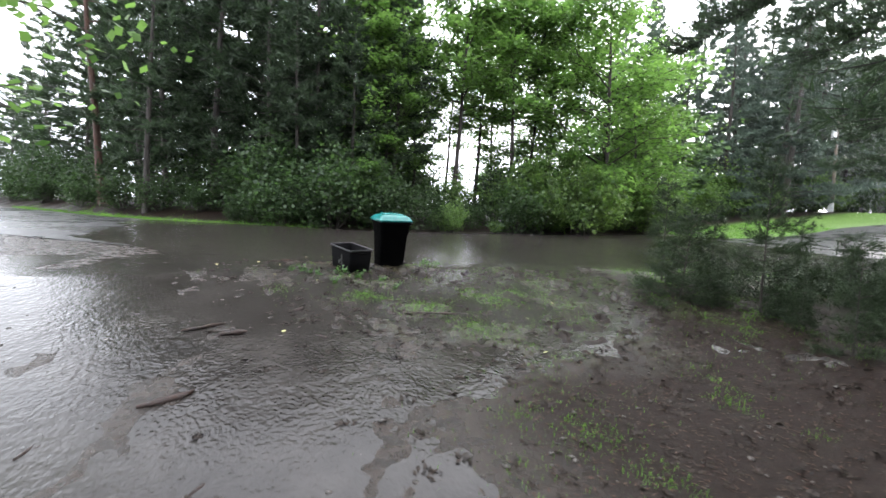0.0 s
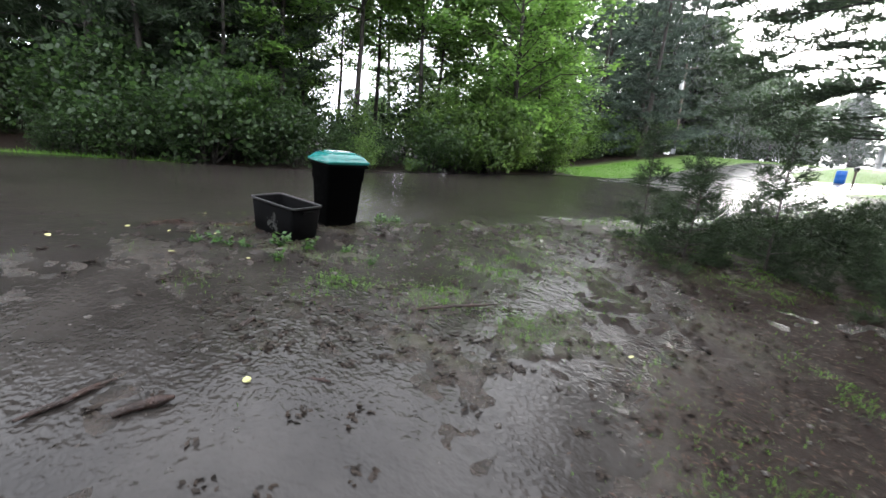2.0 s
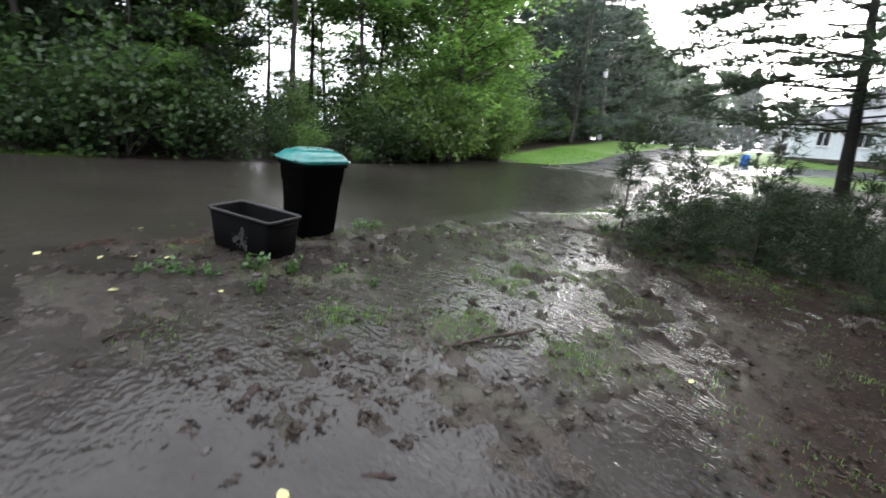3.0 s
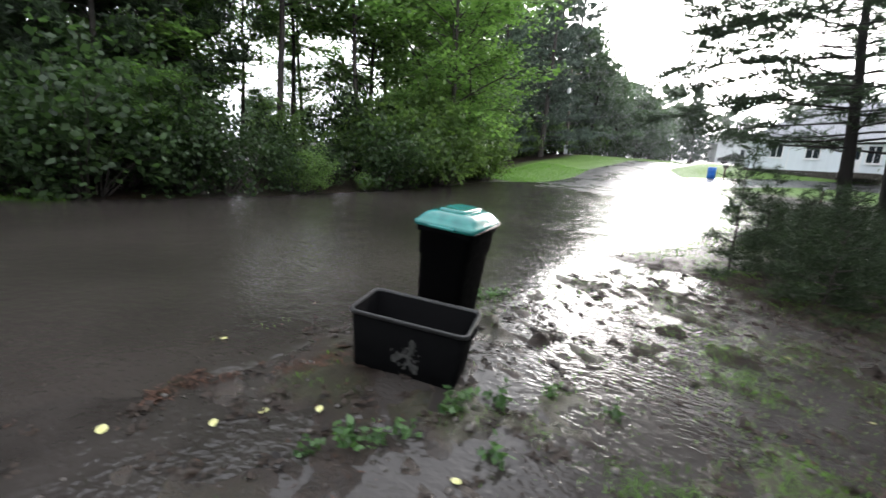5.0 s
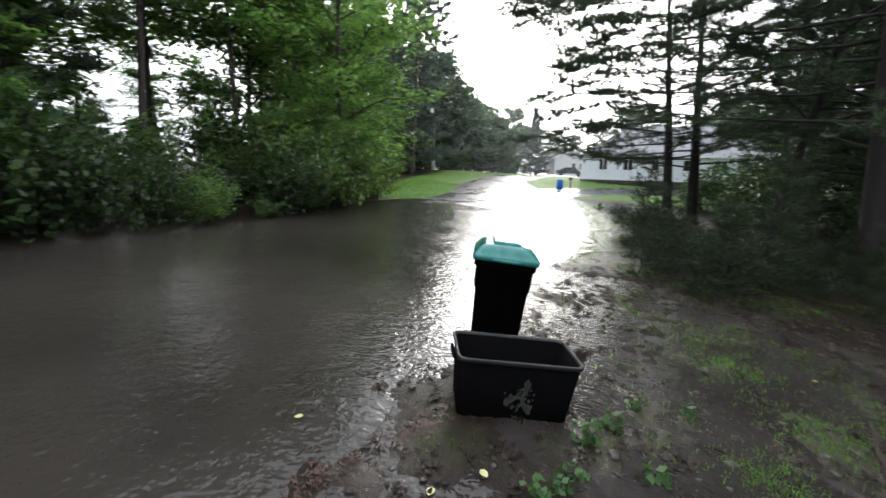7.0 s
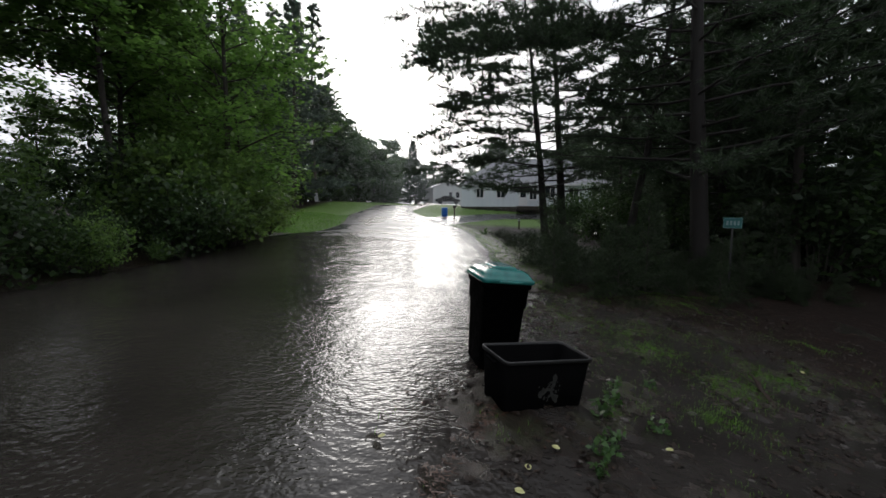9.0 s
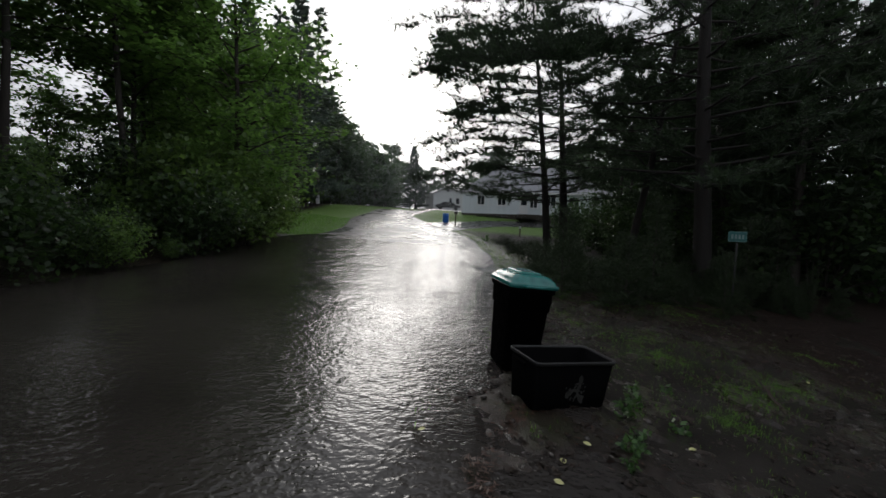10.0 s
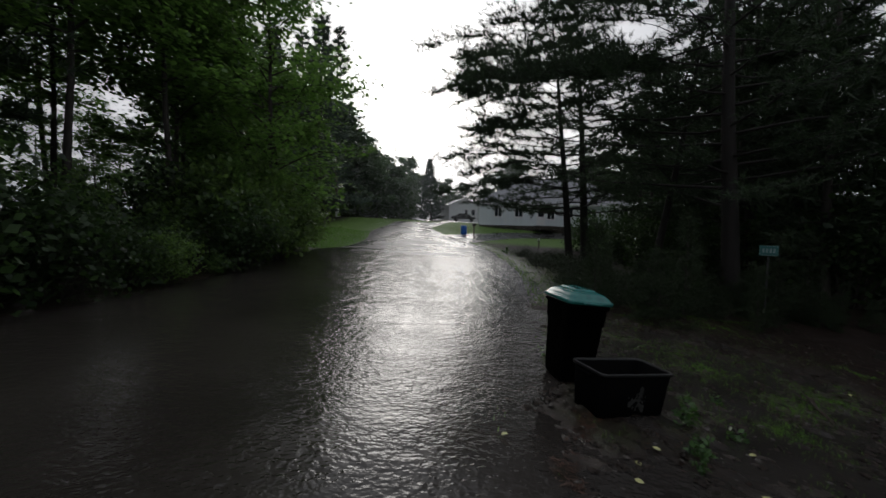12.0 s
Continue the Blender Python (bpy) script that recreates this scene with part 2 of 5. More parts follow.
# ---- mesh helpers ----
def mesh_of(name, verts, faces, mat=None, smooth=False):
    """A mesh from arrays; all faces have the same number of corners, or faces is a list of such arrays."""
    me = bpy.data.meshes.new(name)
    verts = np.asarray(verts, dtype=np.float32)
    groups = faces if isinstance(faces, list) else [faces]
    groups = [np.asarray(f, dtype=np.int32) for f in groups if len(f)]
    me.vertices.add(len(verts))
    me.vertices.foreach_set("co", verts.ravel())
    loops = np.concatenate([f.ravel() for f in groups])
    sizes = np.concatenate([np.full(len(f), f.shape[1], dtype=np.int32) for f in groups])
    starts = np.concatenate([[0], np.cumsum(sizes)[:-1]]).astype(np.int32)
    me.loops.add(len(loops))
    me.loops.foreach_set("vertex_index", loops)
    me.polygons.add(len(sizes))
    me.polygons.foreach_set("loop_start", starts)
    me.polygons.foreach_set("loop_total", sizes)
    if smooth:
        me.polygons.foreach_set("use_smooth", np.ones(len(sizes), dtype=bool))
    me.update(calc_edges=True)
    me.validate()
    if mat:
        me.materials.append(mat)
    return me


def part(name, data, mat, parent, label=""):
    """Links a bmesh or a mesh as one object under a thing or a part."""
    if isinstance(data, bmesh.types.BMesh):
        me = bpy.data.meshes.new(name)
        data.to_mesh(me)
        data.free()
        me.materials.append(mat)
    else:
        me = data
        if mat and not me.materials:
            me.materials.append(mat)
    ob = new(name, me)
    if parent:
        ob.parent = parent
    if label:
        ob["label"] = label
    return ob


def box(bm, x0, y0, z0, x1, y1, z1, bevel=0.0, seg=1):
    r = bmesh.ops.create_cube(bm, size=1)
    bmesh.ops.scale(bm, vec=(x1 - x0, y1 - y0, z1 - z0), verts=r["verts"])
    bmesh.ops.translate(bm, vec=((x0 + x1) / 2, (y0 + y1) / 2, (z0 + z1) / 2), verts=r["verts"])
    if bevel:
        es = list({e for v in r["verts"] for e in v.link_edges})
        bmesh.ops.bevel(bm, geom=es, offset=bevel, segments=seg, affect="EDGES", profile=0.5)
    return bm


def boxed(*a, **k):
    return box(bmesh.new(), *a, **k)


def cylinder(r1, r2, z0, z1, seg=16, bevel=0.0):
    bm = bmesh.new()
    bmesh.ops.create_cone(bm, cap_ends=True, segments=seg, radius1=r1, radius2=r2, depth=z1 - z0, matrix=Matrix.Translation((0, 0, (z0 + z1) / 2)))
    if bevel:
        es = [e for e in bm.edges if abs(e.verts[0].co.z - e.verts[1].co.z) < 1e-5]
        bmesh.ops.bevel(bm, geom=es, offset=bevel, segments=2, affect="EDGES")
    return bm


def tubes(paths, sides=6):
    """Tapered tubes along (points, radii), joined."""
    V, F, base = [], [], 0
    ang = np.linspace(0, 2 * np.pi, sides, endpoint=False)
    for pts, rad in paths:
        pts = np.asarray(pts, float)
        d = np.gradient(pts, axis=0)
        d /= np.linalg.norm(d, axis=1, keepdims=True) + 1e-9
        ref = np.where(np.abs(d[:, 2:3]) > 0.9, np.array([[1.0, 0, 0]]), np.array([[0, 0, 1.0]]))
        u = np.cross(d, ref)
        u /= np.linalg.norm(u, axis=1, keepdims=True) + 1e-9
        v = np.cross(d, u)
        rad = np.asarray(rad)[:, None, None]
        ring = pts[:, None] + rad * (u[:, None] * np.cos(ang)[None, :, None] + v[:, None] * np.sin(ang)[None, :, None])
        V.append(ring.reshape(-1, 3))
        n = len(pts)
        i, j = np.meshgrid(np.arange(n - 1), np.arange(sides), indexing="ij")
        k = (j + 1) % sides
        F.append(np.stack([base + i * sides + j, base + i * sides + k, base + (i + 1) * sides + k, base + (i + 1) * sides + j], -1).reshape(-1, 4))
        base += n * sides
    return np.concatenate(V), np.concatenate(F)


def unit(v):
    return v / (np.linalg.norm(v, axis=-1, keepdims=True) + 1e-9)


def leaves(rng, centres, length, width, flat=0.6, fold=0.25):
    """Five-cornered leaves, folded along the midrib, more or less level."""
    n = len(centres)
    nor = unit(rng.normal(size=(n, 3)) * (1 - flat) + np.array([0, 0, flat]))
    a = unit(np.cross(nor, rng.normal(size=(n, 3))))
    c = np.cross(nor, a)
    s = rng.uniform(0.7, 1.3, (n, 1))
    L, W = length * s, width * s
    p0 = centres - a * L * 0.5
    p1 = centres + c * W * 0.5 - nor * L * fold * 0.4 - a * L * 0.05
    p2 = centres + a * L * 0.5 - nor * L * fold * 0.5
    p3 = centres - c * W * 0.5 - nor * L * fold * 0.4 - a * L * 0.05
    V = np.stack([p0, p1, p2, p3], 1).reshape(-1, 3)
    i = np.arange(n)[:, None] * 4
    return V, np.concatenate([i + np.array([[0, 1, 2]]), i + np.array([[0, 2, 3]])], 0)


def tufts(rng, centres, axes, length, blades, width, spread=0.9):
    """Brushes of needles: thin blades that fan out round the twig."""
    n = len(centres)
    c = np.repeat(centres, blades, 0)
    ax = np.repeat(axes, blades, 0)
    d = unit(ax * 0.75 + rng.normal(size=(n * blades, 3)) * spread * 0.62)
    side = unit(np.cross(d, rng.normal(size=(n * blades, 3))))
    L = length * rng.uniform(0.7, 1.25, (n * blades, 1))
    st = c - ax * length * 0.5 * rng.uniform(0, 1, (n * blades, 1))
    V = np.stack([st - side * width / 2, st + side * width / 2, st + d * L], 1).reshape(-1, 3)
    return V, np.arange(n * blades * 3).reshape(-1, 3)


# ---- terrain ----
def smooth(a, b, x):
    t = np.clip((x - a) / (b - a), 0, 1)
    return t * t * (3 - 2 * t)


def catmull(pts, n=24):
    """A smooth line through points of the plan."""
    p = np.array(pts, float)
    p = np.vstack([2 * p[0] - p[1], p, 2 * p[-1] - p[-2]])
    out = []
    for i in range(1, len(p) - 2):
        t = np.linspace(0, 1, n, endpoint=False)[:, None]
        a, b, c, d = p[i - 1], p[i], p[i + 1], p[i + 2]
        out.append(0.5 * (2 * b + (c - a) * t + (2 * a - 5 * b + 4 * c - d) * t ** 2 + (3 * b - a - 3 * c + d) * t ** 3))
    return np.vstack(out + [p[-2][None]])


FAR_EDGE = catmull([(-34, 66), (-20, 46), (-11.7, 33), (-7.4, 26.5), (-4.0, 21.5), (0.3, 17.4), (4.5, 15.0), (9, 14.1), (15, 14.0), (20, 14.4), (26, 13.6), (32, 12.8), (38, 12.9), (44, 11.9), (53, 10.0), (62, 3), (68, -12), (70, -40)])
NEAR_EDGE = catmull([(-44, 60), (-27, 38), (-17, 25), (-11, 18.5), (-4.6, 13.0), (-1.9, 11.0), (0.4, 9.3), (2.9, 8.4), (5.2, 7.4), (9, 6.4), (15.5, 5.0), (23, 4.1), (30, 3.6), (40, 6.4), (45, 7.0), (51, 4), (57, -4), (61, -16), (63, -40)])


def height(x, y):
    """The lie of the land: the yard falls away from the road, the road climbs beyond the flooded dip."""
    x, y = np.asarray(x, float), np.asarray(y, float)
    k = 1 - 0.8 * smooth(4.0, 9.0, x)
    z = 0.035 * (np.clip(y, -12, 16) - 7.2) + 0.085 * k * np.minimum(np.maximum(y, -5) - 7.2, 0)
    d = np.clip(x - 26, 0, 24)
    z = z + 0.1 * d * d / (d + 5) + 0.02 * np.clip(x - 50, 0, 60)
    z = z + 0.4 * smooth(42, 46, x) * smooth(6.5, 3.5, y)
    edge = np.interp(x, FAR_EDGE[:, 0], FAR_EDGE[:, 1])
    z = z + (0.5 - 0.3 * smooth(18, 26, x)) * smooth(0.6, 4.0, y - edge) * (x < 62)
    return z


def grid(xs, ys):
    X, Y = np.meshgrid(xs, ys)
    nx, ny = len(xs), len(ys)
    i, j = np.meshgrid(np.arange(nx - 1), np.arange(ny - 1))
    a = (j * nx + i).ravel()
    return X.ravel(), Y.ravel(), np.stack([a, a + 1, a + nx + 1, a + nx], 1)


def wavy(x, y, s, seed):
    """Smooth value noise between 0 and 1."""
    r = np.random.RandomState(seed).rand(64, 64)
    u, v = x * s + 31.7 * seed, y * s + 17.3 * seed
    i, j = np.floor(u).astype(int), np.floor(v).astype(int)
    fu, fv = u - i, v - j
    fu, fv = fu * fu * (3 - 2 * fu), fv * fv * (3 - 2 * fv)
    i0, i1, j0, j1 = i % 64, (i + 1) % 64, j % 64, (j + 1) % 64
    return (r[i0, j0] * (1 - fu) + r[i1, j0] * fu) * (1 - fv) + (r[i0, j1] * (1 - fu) + r[i1, j1] * fu) * fv


def near_edge_y(x):
    return np.interp(x, NEAR_EDGE[:, 0], NEAR_EDGE[:, 1])


def patchy(x, y):
    """How much turf and clod stands out of the water in the yard beside the bins."""
    zone = smooth(0.6, 2.2, x) * smooth(1.8 + 2.0 * smooth(4.0, 1.5, x), 3.6 + 1.2 * smooth(4.0, 1.5, x), y) * smooth(0.2, -0.9, y - near_edge_y(x)) * smooth(9.5, 7.5, x)
    edge = smooth(-0.4, 0.5, x) * smooth(6.4, 7.6, y) * smooth(0.5, -0.2, y - near_edge_y(x))
    return np.maximum(zone, 0.45 * edge)


def drier(x, y):
    """Litter-covered rise under the young pines."""
    line = np.minimum(np.interp(x, [2.2, 3.2, 4.4, 5.6, 6.4, 7.5, 9.0], [2.6, 2.9, 2.9, 3.0, 3.9, 5.0, 5.4]), near_edge_y(x) - 0.9)
    return smooth(-0.3, 0.7, line - y + 0.5 * (wavy(x, y, 1.4, 19) - 0.5)) * smooth(1.9, 3.4, x) * smooth(60, 30, x)


def relief(x, y):
    n = 0.6 * wavy(x, y, 2.1, 3) + 0.3 * wavy(x, y, 5.5, 5) + 0.1 * wavy(x, y, 12, 8)
    f = wavy(x, y, 9, 11)
    p, q = patchy(x, y), drier(x, y)
    on_road = smooth(-0.25, 0.15, y - near_edge_y(x)) * (x < 64)
    u, v = 0.94 * x - 0.35 * y, 0.35 * x + 0.94 * y
    ruts = wavy(u, v * 0.16, 1.5, 14) - 0.5
    yard = -0.012 + 0.024 * n + 0.012 * (f - 0.5) + 0.034 * ruts * smooth(4.0, 2.5, x)
    return np.where(on_road > 0.5, -0.03, yard + p * (0.06 * (n - 0.54) + 0.055 * smooth(1.8, 3.0, x) * smooth(-0.3, -1.1, y - near_edge_y(x)) * smooth(0.58, 0.9, wavy(x, y, 6.5, 23)) * smooth(0.35, 0.6, wavy(x, y, 1.3, 27)) + 0.03 * smooth(0.6, 0.9, wavy(x, y, 13, 29))) + q * (0.012 + 0.07 * (n - 0.35)))


xs = np.unique(np.concatenate([np.linspace(-900, -40, 12), np.linspace(-40, -6, 35), np.linspace(-6, -1.5, 46), np.linspace(-1.5, 9, 220), np.linspace(9, 16, 71), np.linspace(16, 70, 91), np.linspace(70, 900, 14)]))
ys = np.unique(np.concatenate([np.linspace(-900, -40, 12), np.linspace(-40, -3, 38), np.linspace(-3, 0.5, 29), np.linspace(0.5, 9.6, 191), np.linspace(9.6, 20, 53), np.linspace(20, 70, 51), np.linspace(70, 900, 12)]))
GX, GY, GF = grid(xs, ys)
GZ = height(GX, GY) + relief(GX, GY)
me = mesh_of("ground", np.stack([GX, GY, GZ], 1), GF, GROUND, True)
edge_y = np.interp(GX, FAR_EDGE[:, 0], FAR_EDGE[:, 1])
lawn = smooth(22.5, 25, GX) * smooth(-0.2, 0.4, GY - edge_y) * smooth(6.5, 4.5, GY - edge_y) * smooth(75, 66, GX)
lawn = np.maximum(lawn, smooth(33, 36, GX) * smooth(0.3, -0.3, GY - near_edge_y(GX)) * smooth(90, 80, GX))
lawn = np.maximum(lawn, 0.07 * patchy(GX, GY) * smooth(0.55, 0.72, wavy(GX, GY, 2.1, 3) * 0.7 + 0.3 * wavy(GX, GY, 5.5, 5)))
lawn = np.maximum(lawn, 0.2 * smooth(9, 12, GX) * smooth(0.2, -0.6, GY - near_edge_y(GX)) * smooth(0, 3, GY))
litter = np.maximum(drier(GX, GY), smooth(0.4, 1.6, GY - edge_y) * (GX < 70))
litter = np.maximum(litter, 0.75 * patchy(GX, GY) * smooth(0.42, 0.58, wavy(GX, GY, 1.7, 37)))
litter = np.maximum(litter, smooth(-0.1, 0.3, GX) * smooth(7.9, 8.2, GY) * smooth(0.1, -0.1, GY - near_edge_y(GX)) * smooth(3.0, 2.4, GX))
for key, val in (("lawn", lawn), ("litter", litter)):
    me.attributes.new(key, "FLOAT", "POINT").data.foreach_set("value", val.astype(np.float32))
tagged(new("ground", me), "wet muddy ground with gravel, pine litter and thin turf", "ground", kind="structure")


def ribbon(name, a, b, across, lift, mat, label, category, skip=(0.0, 1.0)):
    """A sheet between two lines of the plan, laid on the land."""
    def resample(p, n):
        s = np.concatenate([[0], np.cumsum(np.linalg.norm(np.diff(p, axis=0), axis=1))])
        t = np.linspace(skip[0] * s[-1], skip[1] * s[-1], n)
        return np.stack([np.interp(t, s, p[:, k]) for k in range(2)], 1)
    n = 260
    A, B = resample(a, n), resample(b, n)
    w = np.linspace(0, 1, across)
    P = A[:, None] * (1 - w)[None, :, None] + B[:, None] * w[None, :, None]
    z = height(P[..., 0], P[..., 1]) + lift + 0.05 * np.sin(np.pi * w)[None] * (P[..., 0] > 22)
    V = np.concatenate([P, z[..., None]], -1).reshape(-1, 3)
    i, j = np.meshgrid(np.arange(n - 1), np.arange(across - 1), indexing="ij")
    q = (i * across + j).ravel()
    F = np.stack([q, q + 1, q + across + 1, q + across], 1)
    return tagged(new(name, mesh_of(name, V, F, mat, True)), label, category, kind="structure")


ribbon("road", NEAR_EDGE, FAR_EDGE, 13, 0.0, ASPHALT, "worn grey asphalt road, wet with rain", "road")
# driveway of the house across
ribbon("driveway", catmull([(33, 4.6), (37, 1.5), (41, -3), (43, -12), (44, -30)]), catmull([(38, 6.2), (42, 2.0), (44, -2.5), (45.3, -12), (45.3, -30)]), 6, 0.03, ASPHALT, "wet asphalt driveway of the grey house", "driveway")

# flood water on the road: a level-looking sheet that thins out where the road climbs
wx = np.unique(np.concatenate([np.linspace(-14, 5, 96), np.linspace(5, 14, 100), np.linspace(14, 30, 230), np.linspace(30, 33, 16)]))
wy = np.unique(np.concatenate([np.linspace(3, 15.2, 136), np.linspace(15.2, 26, 42)]))
X, Y, F = grid(wx, wy)
e1, e2 = near_edge_y(X), np.interp(X, FAR_EDGE[:, 0], FAR_EDGE[:, 1])
inside = np.minimum(Y - e1 + 0.9 * (wavy(X, Y, 0.9, 41) - 0.5) + 0.5 * (wavy(X, Y, 2.7, 43) - 0.5), e2 - Y)
depth = 0.022 * smooth(-0.9, 0.5, inside) - 0.05 * smooth(26.5, 29.5, X + 0.5 * (Y - 9)) - 0.03 * smooth(1.0, -4.5, X) - 0.06 * smooth(-0.2, -1.0, inside)
chop = 0.5 * (wavy(X + 0.3 * Y, Y, 3.1, 25) - 0.5) + 0.3 * (wavy(X, Y, 5.6, 26) - 0.5) + 0.35 * (wavy(0.8 * X - 0.6 * Y, 0.6 * X + 0.8 * Y, 4.3, 28) - 0.5)
Z = height(X, Y) + depth + 0.004 * (wavy(X, Y, 0.7, 21) - 0.5) + 0.045 * chop * (0.2 + 0.8 * smooth(4, 15, X))
keep = (depth > -0.03)[F].any(1)
tagged(new("flood_water", mesh_of("flood_water", np.stack([X, Y, Z], 1), F[keep], WATER_ROAD, True)), "murky brown rainwater flooding the asphalt road", "water", kind="structure")
# film of running water over the yard
wx = np.linspace(-9, 8.6, 250)
wy = np.linspace(-4, 9.3, 190)
X, Y, F = grid(wx, wy)
film = 0.003 + 0.010 * smooth(2.2, 3.2, X) * smooth(6.2, 5.0, X) * smooth(6.6, 5.6, Y) * smooth(2.2, 3.4, Y) + 0.014 * (wavy(X, Y, 0.55, 31) - 0.35) - 0.045 * drier(X, Y) * smooth(0.62, 0.46, wavy(X, Y, 1.15, 51)) - 0.08 * smooth(7.4, 8.4, X) - 0.09 * smooth(-3.6, -8.0, X + 3.0 * (wavy(X, Y, 0.5, 61) - 0.5)) - 0.09 * smooth(-1.6, -3.8, Y + 1.6 * (wavy(X, Y, 0.6, 63) - 0.5)) - 0.08 * smooth(0.0, 0.3, Y - near_edge_y(X))
Z = height(X, Y) + film
keep = (film > -0.05)[F].any(1)
tagged(new("yard_water", mesh_of("yard_water", np.stack([X, Y, Z], 1), F[keep], WATER_YARD, True)), "shallow rainwater running over the muddy yard", "water", kind="structure")


def on_land(x, y):
    return float(height(x, y) + relief(np.array([x]), np.array([y]))[0])


# ---- trees ----
def empty(name):
    return new(name, None)


def curve_path(start, heading, length, n, rng, rise=0.0, wobble=0.1):
    p, d = [np.array(start, float)], np.array(heading, float)
    d /= np.linalg.norm(d)
    for _ in range(n - 1):
        d = d + rng.normal(size=3) * wobble + np.array([0, 0, rise])
        d /= np.linalg.norm(d)
        p.append(p[-1] + d * length / (n - 1))
    return np.array(p)


def broadleaf(seed, h, crown_from, reach, trunk_r, n_limbs, per_limb, leaf, mat, bark, lean=(0, 0), density=1.0, name="maple_tree"):
    """A maple or the like: trunk, limbs, twigs and sprays of leaves."""
    rng = np.random.RandomState(seed)
    root = empty(name)
    tr = curve_path((0, 0, -0.25), (lean[0], lean[1], 1), h * 0.97, 12, rng, 0.02, 0.035)
    paths = [(tr, np.linspace(trunk_r, trunk_r * 0.12, 12) * np.r_[1.35, np.ones(11)])]
    sprays = []
    for i in range(n_limbs):
        f = crown_from + (0.97 - crown_from) * (i + rng.rand()) / n_limbs
        k = f * 11
        a = int(k)
        st = tr[a] + (tr[min(a + 1, 11)] - tr[a]) * (k - a)
        th = i * 2.4 + rng.uniform(-0.5, 0.5)
        g = (f - crown_from) / (1 - crown_from)
        L = reach * (0.55 + 0.6 * np.sin(np.pi * min(1, 0.18 + 0.78 * g))) * rng.uniform(0.6, 1.2) * (1 - 0.3 * g)
        lb = curve_path(st, (np.cos(th), np.sin(th), 0.45 + 0.4 * g), L, 7, rng, -0.035, 0.22)
        paths.append((lb, np.linspace(trunk_r * 0.34 * (1 - 0.6 * g), 0.008, 7)))
        for j in range(per_limb):
            q = rng.uniform(0.25, 1.0)
            a = min(5, int(q * 6))
            s0 = lb[a] + (lb[a + 1] - lb[a]) * (q * 6 - a)
            tw = curve_path(s0, (np.cos(th + rng.uniform(-1.4, 1.4)), np.sin(th + rng.uniform(-1.4, 1.4)), rng.uniform(-0.15, 0.35)), rng.uniform(0.4, 1.0) * (0.35 + 0.25 * reach), 4, rng, -0.02, 0.15)
            if leaf < 0.3:
                paths.append((tw, np.linspace(0.012, 0.004, 4)))
            sprays.append(tw)
    V, F = tubes(paths, 6)
    part("trunk", mesh_of("trunk", V, F, bark, True), bark, root)
    S = np.concatenate(sprays)
    n = max(1, int(14 * density))
    C = np.repeat(S, n, 0)
    C = C + rng.normal(size=C.shape) * np.array([0.26, 0.26, 0.13]) * (1 + 0.1 * reach)
    V, F = leaves(rng, C, leaf, leaf * 0.85, 0.74)
    part("crown", mesh_of("crown", V, F, mat), mat, root)
    return root


